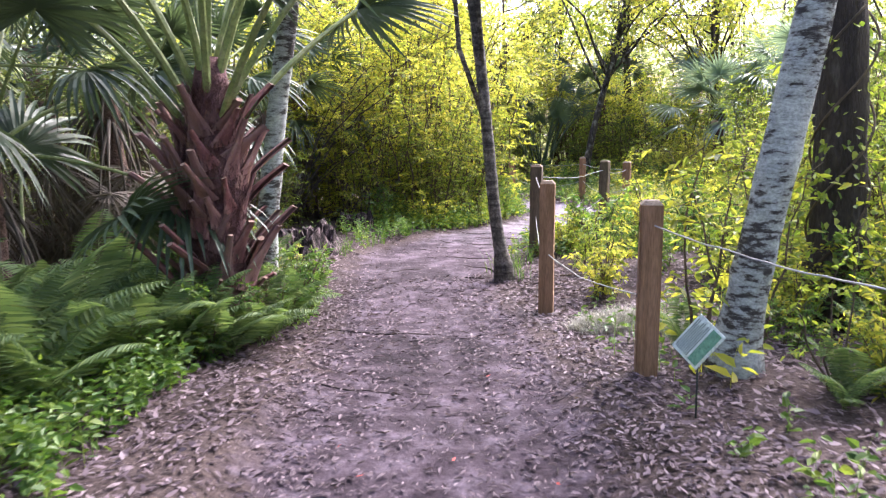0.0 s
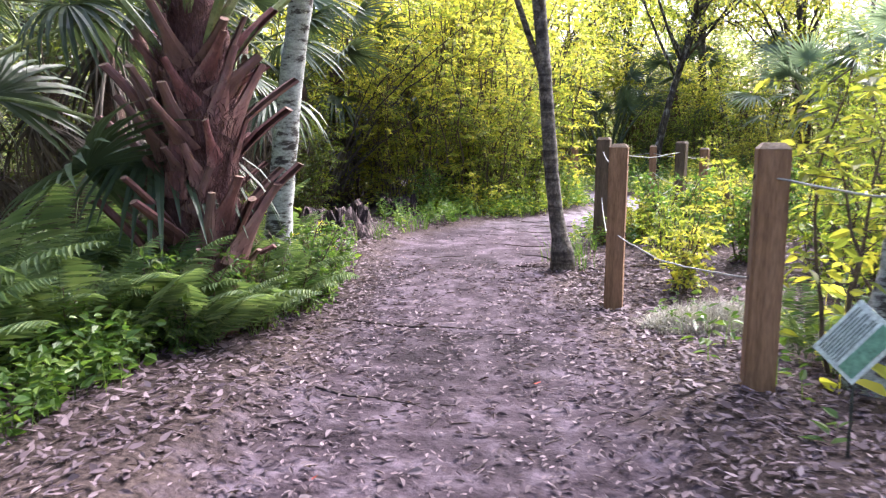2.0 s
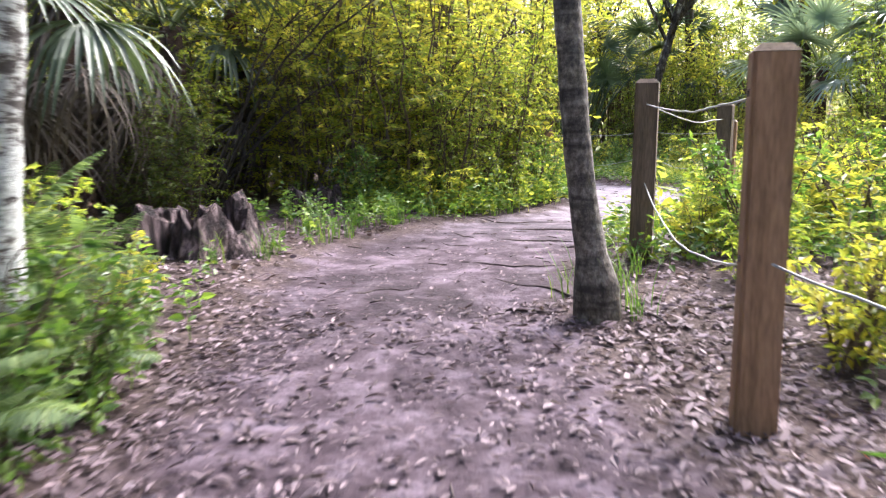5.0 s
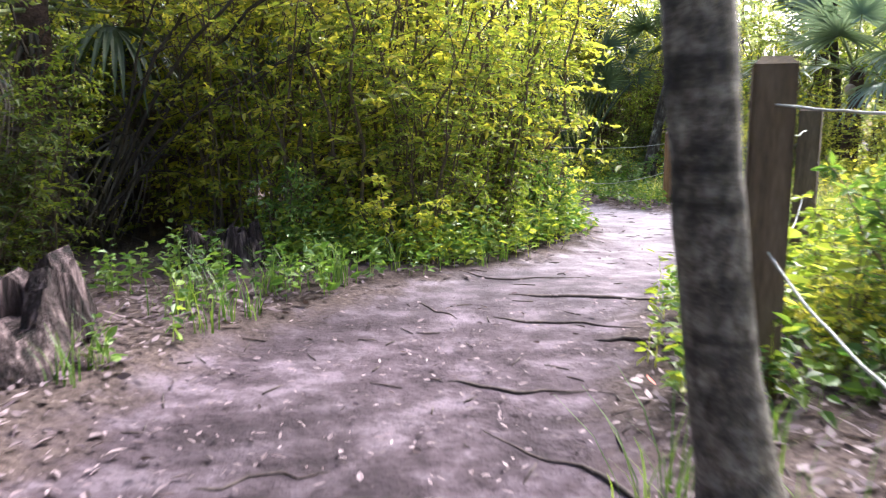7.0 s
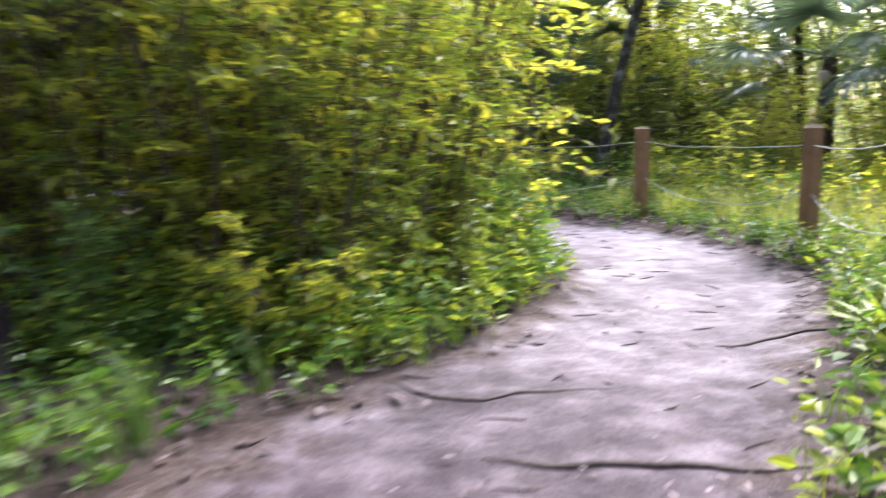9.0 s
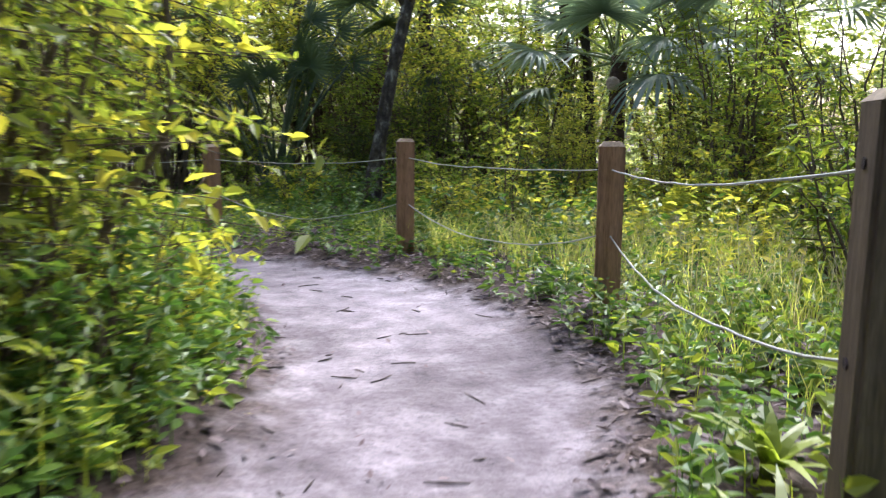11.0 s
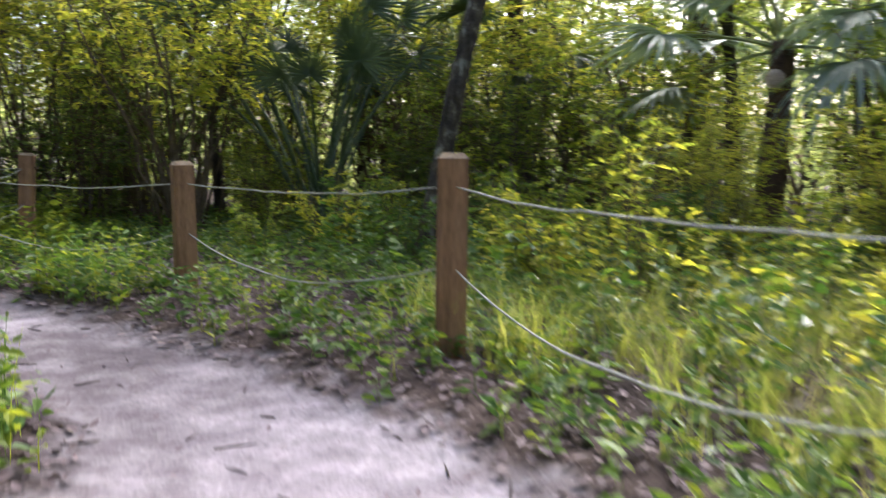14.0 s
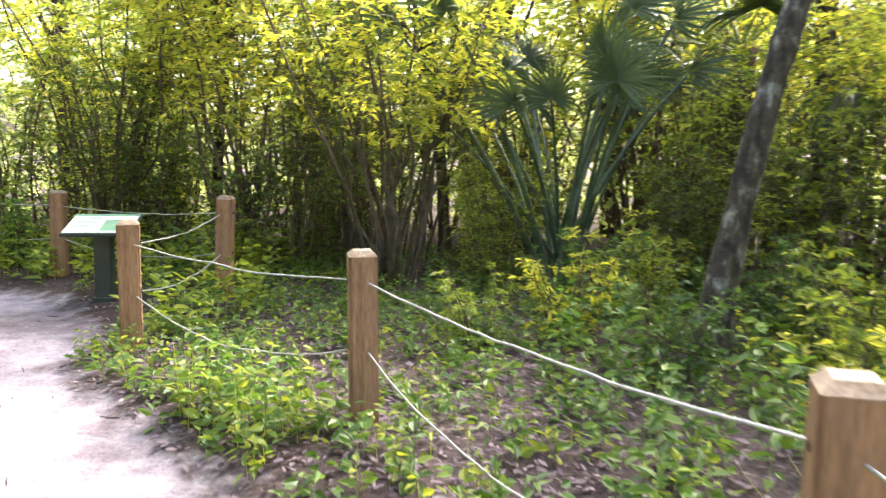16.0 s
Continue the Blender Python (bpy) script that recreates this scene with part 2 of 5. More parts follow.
def ground_mat():
    """Forest floor, trodden dirt and pale sand, by two attributes of the sheet."""
    m, nt, b, link = node_mat("forest_ground")
    path_at, sand_at = nt.nodes.new("ShaderNodeAttribute"), nt.nodes.new("ShaderNodeAttribute")
    path_at.attribute_name, sand_at.attribute_name = "trodden", "sand"
    broad, mid, fine, grit = noise_tex(nt, 0.8, 5), noise_tex(nt, 5, 5), noise_tex(nt, 34, 5), noise_tex(nt, 130, 2)
    soil = ramp(nt, [(0.3, (0.03, 0.021, 0.019)), (0.55, (0.065, 0.047, 0.043)), (0.75, (0.10, 0.077, 0.07))])
    link(fine.outputs[0], soil.inputs[0])
    dirt = ramp(nt, [(0.36, (0.028, 0.019, 0.024)), (0.5, (0.054, 0.039, 0.048)), (0.66, (0.112, 0.088, 0.107))])
    link(mid.outputs[0], dirt.inputs[0])
    sand = ramp(nt, [(0.3, (0.165, 0.142, 0.165)), (0.5, (0.24, 0.213, 0.242)), (0.66, (0.32, 0.291, 0.322))])
    link(mid.outputs[0], sand.inputs[0])
    blot = ramp(nt, [(0.36, (0.55, 0.53, 0.54)), (0.5, (0.95, 0.94, 0.95)), (0.64, (1.22, 1.22, 1.24))])
    link(broad.outputs[0], blot.inputs[0])
    speck = ramp(nt, [(0.3, (0.72, 0.7, 0.7)), (0.5, (1.0, 1.0, 1.0)), (0.75, (1.12, 1.12, 1.12))])
    link(fine.outputs[0], speck.inputs[0])
    gr = ramp(nt, [(0.3, (0.9, 0.9, 0.9)), (0.7, (1.08, 1.08, 1.08))])
    link(grit.outputs[0], gr.inputs[0])
    ps = mix_col(nt, sand_at.outputs["Fac"], dirt.outputs[0], sand.outputs[0])
    wob = nt.nodes.new("ShaderNodeMath")
    wob.operation = "MULTIPLY_ADD"
    wob.inputs[1].default_value, wob.inputs[2].default_value = 0.9, -0.45
    link(mid.outputs[0], wob.inputs[0])
    add = nt.nodes.new("ShaderNodeMath")
    link(path_at.outputs["Fac"], add.inputs[0]), link(wob.outputs[0], add.inputs[1])
    edge = nt.nodes.new("ShaderNodeMapRange")
    edge.inputs[1].default_value, edge.inputs[2].default_value = 0.3, 0.7
    link(add.outputs[0], edge.inputs[0])
    col = mix_col(nt, edge.outputs[0], soil.outputs[0], ps)
    col = mix_col(nt, 1.0, col, blot.outputs[0], "MULTIPLY")
    col = mix_col(nt, 1.0, col, speck.outputs[0], "MULTIPLY")
    col = mix_col(nt, 1.0, col, gr.outputs[0], "MULTIPLY")
    link(col, b.inputs["Base Color"])
    b.inputs["Roughness"].default_value = 0.95
    b.inputs["Specular IOR Level"].default_value = 0.15
    h = nt.nodes.new("ShaderNodeMath")
    link(mid.outputs[0], h.inputs[0]), link(fine.outputs[0], h.inputs[1])
    bump(nt, b, h.outputs[0], 0.6, 0.025)
    return m


GROUND = ground_mat()

# ---- mesh helpers ----
rng = np.random.default_rng(7)


def quad_mesh(name, v, q, mats, smooth=False, index=None):
    v, q = np.asarray(v, np.float32), np.asarray(q, np.int32)
    me = bpy.data.meshes.new(name)
    me.vertices.add(len(v))
    me.vertices.foreach_set("co", v.ravel())
    me.loops.add(q.size)
    me.loops.foreach_set("vertex_index", q.ravel())
    me.polygons.add(len(q))
    me.polygons.foreach_set("loop_start", np.arange(0, q.size, 4, dtype=np.int32))
    me.polygons.foreach_set("loop_total", np.full(len(q), 4, np.int32))
    for m in mats if isinstance(mats, (list, tuple)) else [mats]:
        me.materials.append(m)
    if index is not None:
        me.polygons.foreach_set("material_index", np.asarray(index, np.int32))
    me.polygons.foreach_set("use_smooth", np.full(len(q), smooth))
    me.update(calc_edges=True)
    return me


def join(*pieces):
    """Several (verts, quads) as one."""
    vs, qs, n = [], [], 0
    for v, q in pieces:
        vs.append(np.asarray(v)), qs.append(np.asarray(q, int) + n)
        n += len(v)
    return np.concatenate(vs), np.concatenate(qs)


def part(name, bm, material, parent, label="", at=None):
    """A bmesh, a mesh or (verts, quads) as one mesh object under a thing or a part."""
    if isinstance(bm, bmesh.types.BMesh):
        me = bpy.data.meshes.new(name)
        bm.to_mesh(me)
        bm.free()
        me.materials.append(material)
    elif isinstance(bm, tuple):
        me = quad_mesh(name, *bm, material, True)
    else:
        me = bm
    ob = new(name, me)
    ob.parent = parent
    if at is not None:
        ob.matrix_basis = at
    return tagged(ob, label) if label else ob


def thing(name, label, category, at=None, group="", kind=""):
    ob = new(name)
    ob.empty_display_size = 0.1
    if at is not None:
        ob.matrix_basis = at
    return tagged(ob, label, category, group, kind)


def tube(points, radii, sides=6, wobble=0.0, cap=True):
    """A tapered, bent tube through points."""
    p = np.asarray(points, float)
    r = np.broadcast_to(np.asarray(radii, float), (len(p),))
    d = np.gradient(p, axis=0)
    d /= np.linalg.norm(d, axis=1)[:, None] + 1e-9
    ref = np.where(np.abs(d[:, 2:3]) > 0.9, np.array([[1.0, 0, 0]]), np.array([[0, 0, 1.0]]))
    ref = np.broadcast_to(ref[len(ref) // 2], d.shape)
    u = np.cross(d, ref)
    u /= np.linalg.norm(u, axis=1)[:, None] + 1e-9
    w = np.cross(d, u)
    a = np.linspace(0, 2 * np.pi, sides, endpoint=False)
    k = r[:, None] * (1 + wobble * rng.standard_normal((len(p), sides)))
    v = p[:, None] + k[..., None] * (np.cos(a)[None, :, None] * u[:, None] + np.sin(a)[None, :, None] * w[:, None])
    if cap:
        v = np.concatenate([p[:1, None] + 0 * v[:1], v, p[-1:, None] + 0 * v[-1:]])
    n = len(v)
    i, j = np.meshgrid(np.arange(n - 1), np.arange(sides), indexing="ij")
    jj = (j + 1) % sides
    q = np.stack([i * sides + j, (i + 1) * sides + j, (i + 1) * sides + jj, i * sides + jj], -1).reshape(-1, 4)
    return v.reshape(-1, 3), q


def unit(a):
    return a / (np.linalg.norm(a, axis=-1, keepdims=True) + 1e-9)


def leaves(p, d, n, length, width, droop=0.15, small=False):
    """Folded, pointed leaves from p along d, facing n: two quads each, or one folded quad."""
    p, d = np.asarray(p, float), unit(np.asarray(d, float))
    s = unit(np.cross(d, np.asarray(n, float)))
    n = np.cross(s, d)
    L = np.broadcast_to(np.asarray(length, float), (len(p),))[:, None]
    W = np.broadcast_to(np.asarray(width, float), (len(p),))[:, None] * 0.5
    rows = [p, p + 0.32 * L * d + W * s + 0.25 * W * n, p + 0.68 * L * d + 0.75 * W * s + 0.2 * W * n - 0.4 * droop * L * n,
            p + L * d - droop * L * n, p + 0.68 * L * d - 0.75 * W * s + 0.2 * W * n - 0.4 * droop * L * n, p + 0.32 * L * d - W * s + 0.25 * W * n]
    if small:
        v = np.stack([p, p + 0.45 * L * d + W * s + 0.3 * W * n, rows[3], p + 0.5 * L * d - W * s + 0.3 * W * n], 1).reshape(-1, 3)
        return v, np.arange(len(v)).reshape(-1, 4)
    v = np.stack(rows, 1).reshape(-1, 3)
    b = np.arange(len(p))[:, None] * 6
    q = np.concatenate([b + np.array([[0, 3, 2, 1]]), b + np.array([[0, 5, 4, 3]])])
    return v, q


def blades(p, d, length, width, bend=0.5, seg=3):
    """Grass-like strips that rise from p and bend over along d."""
    n = len(p)
    s = unit(np.cross(d, np.array([[0, 0, 1.0]])))
    L, W = np.broadcast_to(length, (n,))[:, None], np.broadcast_to(width, (n,))[:, None]
    rows = []
    for k in range(seg + 1):
        t = k / seg
        c = p + d * L * bend * t * t + np.array([[0, 0, 1.0]]) * L * (t - 0.45 * bend * t * t)
        w = W * (1 - t) ** 0.7 * 0.5 + 0.0006
        rows += [c - s * w, c + s * w]
    v = np.stack(rows, 1).reshape(-1, 3)
    b = np.arange(n)[:, None] * (2 * seg + 2)
    q = np.concatenate([b + np.array([[2 * k, 2 * k + 1, 2 * k + 3, 2 * k + 2]]) for k in range(seg)])
    return v, q


# ---- the ground ----
LEFT = [(-1.45, -4), (-1.35, 3), (-1.3, 5), (-1.25, 6.1), (-1.2, 7.6), (-1.2, 9.5), (-1.25, 11.0), (-0.95, 12.1), (-0.4, 12.9), (0.05, 13.55), (0.7, 14.35), (1.3, 15.0),
        (1.68, 15.7), (1.9, 16.5), (1.98, 17.5), (1.85, 18.8), (1.3, 20.0), (0.2, 21.0), (-3, 22.6), (-9, 25.5)]
RIGHT = [(0.75, -4), (0.7, 1), (0.75, 3.7), (0.85, 4.8), (0.9, 6.5), (0.8, 8.6), (0.64, 9.9), (0.95, 11.2), (1.3, 12.3), (2.45, 14.1), (3.35, 15.5), (3.62, 16.3), (3.74, 17.2),
         (3.68, 17.9), (3.42, 18.6), (3.15, 19.2), (2.8, 19.8), (2.1, 20.75), (1.35, 21.75), (0.62, 22.45), (0.16, 23.0), (0.1, 23.7), (-0.5, 24.55), (-1.1, 25.4), (-2.2, 25.8), (-4.5, 26.7), (-9, 29.5)]
POLY = np.array(LEFT + RIGHT[::-1], float)


def inside(x, y):
    """Metres inside the path (outside: minus)."""
    x, y = np.asarray(x, float), np.asarray(y, float)
    best, odd = np.full(x.shape, 1e9), np.zeros(x.shape, bool)
    for (ax, ay), (bx, by) in zip(POLY, np.roll(POLY, -1, 0)):
        dx, dy = bx - ax, by - ay
        t = np.clip(((x - ax) * dx + (y - ay) * dy) / (dx * dx + dy * dy), 0, 1)
        best = np.minimum(best, np.hypot(x - ax - t * dx, y - ay - t * dy))
        if ay != by:
            odd ^= ((ay > y) != (by > y)) & (x < dx * (y - ay) / dy + ax)
    return np.where(odd, best, -best)


def ripple(x, y):
    return (np.sin(1.9 * x + 0.7 * y) * np.cos(1.3 * y - 0.4 * x) * 0.5 + np.sin(4.1 * x - 2.2 * y + 1) * np.cos(3.7 * y + 1.1 * x) * 0.28
            + np.sin(9.3 * x + 5 * y) * np.cos(8.1 * y - 6 * x) * 0.16)


def level(x, y):
    """Height of the ground."""
    x, y = np.asarray(x, float), np.asarray(y, float)
    k = inside(x, y)
    m = np.clip((k + 0.25) / 0.6, 0, 1)
    m = m * m * (3 - 2 * m)
    trod = np.interp(y, [-4, 8, 10, 13, 16, 40], [-0.16, -0.15, -0.12, -0.03, -0.06, -0.05])
    side = np.interp(y, [-4, 5.6, 7.5, 8.6, 9.3, 10.1, 11, 14, 22, 40], [0.0, 0.0, -0.12, -0.2, -0.18, -0.08, 0.0, 0.03, 0.03, 0.03])
    return trod * m + side * (1 - m) + ripple(x, y) * (0.014 * m + 0.035 * (1 - m))


def z_at(x, y):
    return float(level(np.array([x]), np.array([y]))[0])


def axis_steps(a, b, step, reach):
    out = np.geomspace(step, reach, 26)
    return np.concatenate([a - out[::-1], np.arange(a, b + step / 2, step), b + out])


def build_ground():
    xs, ys = axis_steps(-6, 8, 0.1, 380), axis_steps(-3, 29, 0.1, 380)
    gx, gy = np.meshgrid(xs, ys, indexing="ij")
    gz = level(gx, gy)
    v = np.stack([gx, gy, gz], -1).reshape(-1, 3)
    n, m = len(xs), len(ys)
    i, j = np.meshgrid(np.arange(n - 1), np.arange(m - 1), indexing="ij")
    q = np.stack([i * m + j, (i + 1) * m + j, (i + 1) * m + j + 1, i * m + j + 1], -1).reshape(-1, 4)
    me = quad_mesh("ground", v, q, GROUND, True)
    k = inside(v[:, 0], v[:, 1])
    at = me.attributes.new("trodden", "FLOAT", "POINT")
    at.data.foreach_set("value", np.clip((k + 0.22) / 0.7, 0, 1).astype(np.float32))
    at = me.attributes.new("sand", "FLOAT", "POINT")
    at.data.foreach_set("value", np.interp(v[:, 1] + 0.4 * v[:, 0], [12.3, 15.5, 17.8, 21, 26], [0, 0.45, 0.75, 0.8, 1.0]).astype(np.float32))
    tagged(new("ground", me), "trodden dirt and pale sand trail through forest floor", "ground", kind="structure")


build_ground()


# ---- rope fence ----
def post_mesh(h, w, name):
    bm = bmesh.new()
    bmesh.ops.create_cube(bm, size=1.0)
    for v in bm.verts:
        v.co = Vector((v.co.x * w, v.co.y * w, (v.co.z + 0.5) * (h + 0.25) - 0.25))
    up = [e for e in bm.edges if abs(e.verts[0].co.z - e.verts[1].co.z) > 0.5]
    bmesh.ops.bevel(bm, geom=up, offset=0.012, segments=2, affect="EDGES")
    bmesh.ops.bisect_plane(bm, geom=bm.verts[:] + bm.edges[:] + bm.faces[:], plane_co=(0, 0, h * 0.5), plane_no=(0, 0, 1))
    for v in bm.verts:
        if abs(v.co.z - h * 0.5) < 0.01:
            v.co.x += random.uniform(-0.003, 0.003)
    return bm


def cap_mesh(h, w):
    bm = bmesh.new()
    bmesh.ops.create_cone(bm, segments=4, radius1=w * 0.705, radius2=w * 0.45, depth=0.028, cap_ends=True,
                          matrix=Matrix.Translation((0, 0, h + 0.016)) @ Matrix.Rotation(radians(45), 4, "Z"))
    return bm


def fence_post(x, y, top, turn, lean, wood, label):
    z = z_at(x, y)
    h = top - z - 0.03
    ob = thing("fence_post", label, "fence post", pose(x, y, z, lean[0], lean[1], turn), "rope fence posts")
    part("shaft", post_mesh(h, 0.148, "shaft"), wood, ob)
    part("chamfered_top", cap_mesh(h, 0.148), POST_TOP if wood is POST_WOOD else POST_DARK, ob, "weathered chamfered end grain")
    for zz in (h - 0.13, h * 0.47):
        bm = bmesh.new()
        bmesh.ops.create_cone(bm, segments=10, radius1=0.014, radius2=0.014, depth=0.156, cap_ends=True,
                              matrix=Matrix.Translation((0, 0, zz)) @ Matrix.Rotation(radians(90), 4, "Y"))
        part("rope_hole", bm, STUMP, ob, "dark drilled rope hole")
    return Vector((x, y, z)), h


NEW = "square brown treated wooden post standing beside the trail"
OLD = "square dark weathered wooden post standing beside the trail"
POSTS = [fence_post(*a) for a in (
    (1.62, 2.95, 1.20, 8, (0, 0), POST_DARK, OLD), (1.27, 5.85, 1.18, -12, (0.5, 0.5), POST_WOOD, NEW), (1.03, 8.53, 1.15, -15, (0, 0.3), POST_WOOD, NEW),
    (1.315, 11.13, 1.20, -20, (0, 0.6), POST_DARK, OLD), (2.90, 14.0, 1.14, -32, (0, 1), POST_DARK, OLD), (4.015, 16.74, 1.01, -30, (0, 0.5), POST_WOOD, NEW),
    (3.655, 19.33, 1.02, -14, (0, 0.5), POST_WOOD, NEW), (2.30, 21.75, 0.95, 14, (0, -0.3), POST_WOOD, NEW), (0.455, 23.15, 0.95, 19, (0, 0.2), POST_WOOD, NEW),
    (0.495, 25.12, 1.00, 0, (0, 2.5), POST_WOOD, NEW), (-1.70, 26.28, 0.96, 6, (0, 1), POST_WOOD, NEW), (-4.2, 27.5, 0.97, 6, (0, 0), POST_WOOD, NEW))]


def rope(a, b, sag, seed):
    r = np.random.default_rng(seed)
    t = np.linspace(0, 1, 26)
    a, b = np.array(a), np.array(b)
    p = a + (b - a) * t[:, None]
    p[:, 2] -= sag * 4 * t * (1 - t)
    kink = np.convolve(r.standard_normal(30), np.ones(5) / 5, "valid")[:26] * 0.014 * np.sin(np.pi * t)
    p[:, 2] += kink
    p[:, :2] += np.convolve(r.standard_normal(30), np.ones(5) / 5, "valid")[:26, None] * 0.01 * np.sin(np.pi * t)[:, None]
    ob = thing("fence_rope", "pale grey rope strung slack between wooden posts", "rope", group="fence ropes")
    part("strand", tube(p, 0.0049, 6), ROPE, ob)


SAGS = [(0.03, 0.05), (0.30, 0.08), (0.05, 0.2), (0.06, 0.16), (0.06, 0.16), (0.05, 0.2), (0.05, 0.22), (0.05, 0.2), (0.07, 0.1), (0.05, 0.12), (0.04, 0.1)]
for i, ((pa, ha), (pb, hb)) in enumerate(zip(POSTS, POSTS[1:])):
    for k, (fa, fb) in enumerate(((ha - 0.13, hb - 0.13), (ha * 0.47, hb * 0.47))):
        if (i, k) in ((0, 1), (1, 0)):
            continue
        rope((pa.x, pa.y, pa.z + fa), (pb.x, pb.y, pb.z + fb), SAGS[i][k], 50 + 2 * i + k)


# ---- signs ----
def box(bm, lo, hi):
    g = bmesh.ops.create_cube(bm, size=1.0)["verts"]
    for v in g:
        v.co = Vector([lo[k] + (v.co[k] + 0.5) * (hi[k] - lo[k]) for k in range(3)])
    return g


def box_mesh(lo, hi, bevel=0.0):
    bm = bmesh.new()
    box(bm, lo, hi)
    if bevel:
        bmesh.ops.bevel(bm, geom=bm.edges[:], offset=bevel, segments=2, affect="EDGES")
    return bm


def plant_label(x, y):
    ob = thing("plant_sign", "small pale green printed card tilted on a thin metal stake", "sign", pose(x, y, z_at(x, y), 0, 0, -22))
    part("stake", tube([(0, 0.02, -0.15), (0, 0.02, 0.2), (0, 0.0, 0.4)], 0.006, 6), DARK_METAL, ob)
    card = part("card", box_mesh((-0.125, -0.004, -0.10), (0.125, 0.004, 0.10), 0.002), SIGN_WHITE, ob, "pale plastic card", pose(0, -0.012, 0.46, -28, -52, 0))
    part("picture", box_mesh((-0.11, -0.008, -0.085), (0.11, -0.0045, -0.02)), SIGN_GREEN, card, "green printed picture")
    for k in range(8):
        w = 0.10 - 0.03 * (k % 3 == 2)
        part("text_line", box_mesh((-0.105, -0.0065, 0.08 - 0.012 * k), (w, -0.0045, 0.085 - 0.012 * k)), SIGN_INK, card)


plant_label(1.30, 4.95)


def lectern(x, y):
    ob = thing("trail_lectern", "dark metal pedestal with a sloping white information panel", "information sign", pose(x, y, z_at(x, y), 0, 0, 8))
    part("pedestal", box_mesh((-0.075, -0.075, -0.2), (0.075, 0.075, 0.66), 0.008), DARK_METAL, ob)
    part("base_collar", box_mesh((-0.1, -0.1, -0.05), (0.1, 0.1, 0.03), 0.006), DARK_METAL, ob)
    tray = part("tray", box_mesh((-0.31, -0.24, -0.022), (0.31, 0.24, 0.012), 0.006), DARK_METAL, ob, at=pose(0, -0.02, 0.705, 17, 0, 0))
    part("panel", box_mesh((-0.29, -0.22, 0.013), (0.29, 0.22, 0.018)), SIGN_WHITE, tray, "white printed panel")
    part("title_band", box_mesh((-0.29, 0.17, 0.0185), (0.29, 0.218, 0.021)), SIGN_GREEN, tray, "green title band")
    part("picture", box_mesh((0.02, -0.18, 0.0185), (0.25, 0.08, 0.020)), SIGN_GREEN, tray, "green printed picture")
    for k in range(9):
        part("text_line", box_mesh((-0.26, 0.13 - 0.032 * k, 0.0185), (-0.03 - 0.04 * (k % 4 == 3), 0.14 - 0.032 * k, 0.0195)), SIGN_INK, tray)


lectern(-0.58, 24.97)


# ---- woody plants ----
def bush_meshes(seed, height, spread, stems, twigs, per_twig, leaf, leaf_mat, lean=(0, 0), bare=0.3, droop=0.25, small=False, foot=0.45):
    """Stems and leaves of a many-stemmed shrub round the origin."""
    r = np.random.default_rng(seed)
    tubes, lp, ld, ln, ll = [], [], [], [], []
    for _ in range(stems):
        a, out = r.uniform(0, 2 * np.pi), spread * np.sqrt(r.uniform(0.05, 1))
        h = height * r.uniform(0.65, 1.05)
        b = np.array([np.cos(a), np.sin(a), 0]) * spread * foot * r.uniform(0, 1)
        tip = np.array([np.cos(a) * out + lean[0] * h, np.sin(a) * out + lean[1] * h, h])
        mid = b * 0.6 + tip * np.array([0.25, 0.25, 0.55]) + r.standard_normal(3) * np.array([0.09, 0.09, 0.05]) * height
        t = np.linspace(0, 1, 9)[:, None]
        c = (1 - t) ** 2 * b + 2 * t * (1 - t) * mid + t * t * tip
        c[1:-1] += r.standard_normal((7, 3)) * 0.013 * height
        c[0, 2] = -0.15
        tubes.append(tube(c, np.linspace(0.010 + 0.0035 * height, 0.003, 9), 4))
        for s in range(twigs):
            f = bare + (1 - bare) * (s + r.uniform(0, 1)) / twigs
            k = min(7, int(f * 8))
            w = f * 8 - k
            o = c[k] * (1 - w) + c[k + 1] * w
            ta = r.uniform(0, 2 * np.pi)
            d = unit(np.array([np.cos(ta), np.sin(ta), r.uniform(-0.25, 0.75)]) + 0.6 * np.array([np.cos(a), np.sin(a), 0]))
            L = r.uniform(0.45, 1.0) * (0.16 * height + 0.1) * (1.35 - 0.6 * f)
            tt = np.linspace(0, 1, 2)[:, None]
            tw = o + d * L * tt - np.array([0, 0, 1.0]) * droop * L * tt * tt
            tubes.append(tube(tw, (0.005, 0.0018), 3, cap=False))
            u = (np.arange(per_twig) + r.uniform(0, 1, per_twig)) / per_twig
            u = 0.12 + 0.88 * u
            pos = o + d * L * u[:, None] - np.array([0, 0, 1.0]) * droop * L * (u * u)[:, None]
            side = unit(np.cross(d, np.array([0, 0, 1.0])))
            sg = np.where(np.arange(per_twig) % 2 == 0, 1.0, -1.0)[:, None]
            dd = side * sg + d * r.uniform(0.2, 1.2, (per_twig, 1)) + r.standard_normal((per_twig, 3)) * 0.55
            dd[:, 2] -= 0.35
            lp.append(pos), ld.append(dd)
            ln.append(np.array([0, 0, 1.0]) + r.standard_normal((per_twig, 3)) * 0.75)
            ll.append(leaf * r.uniform(0.45, 1.3, per_twig))
    L = np.concatenate(ll)
    lv = leaves(np.concatenate(lp), np.concatenate(ld), np.concatenate(ln), L, L * 0.42, small=small)
    step = 1 + twigs
    shoots = [quad_mesh("stem", *join(*tubes[k:k + step]), STEM, True) for k in range(0, len(tubes), step)]
    return shoots, quad_mesh("foliage", *lv, leaf_mat)


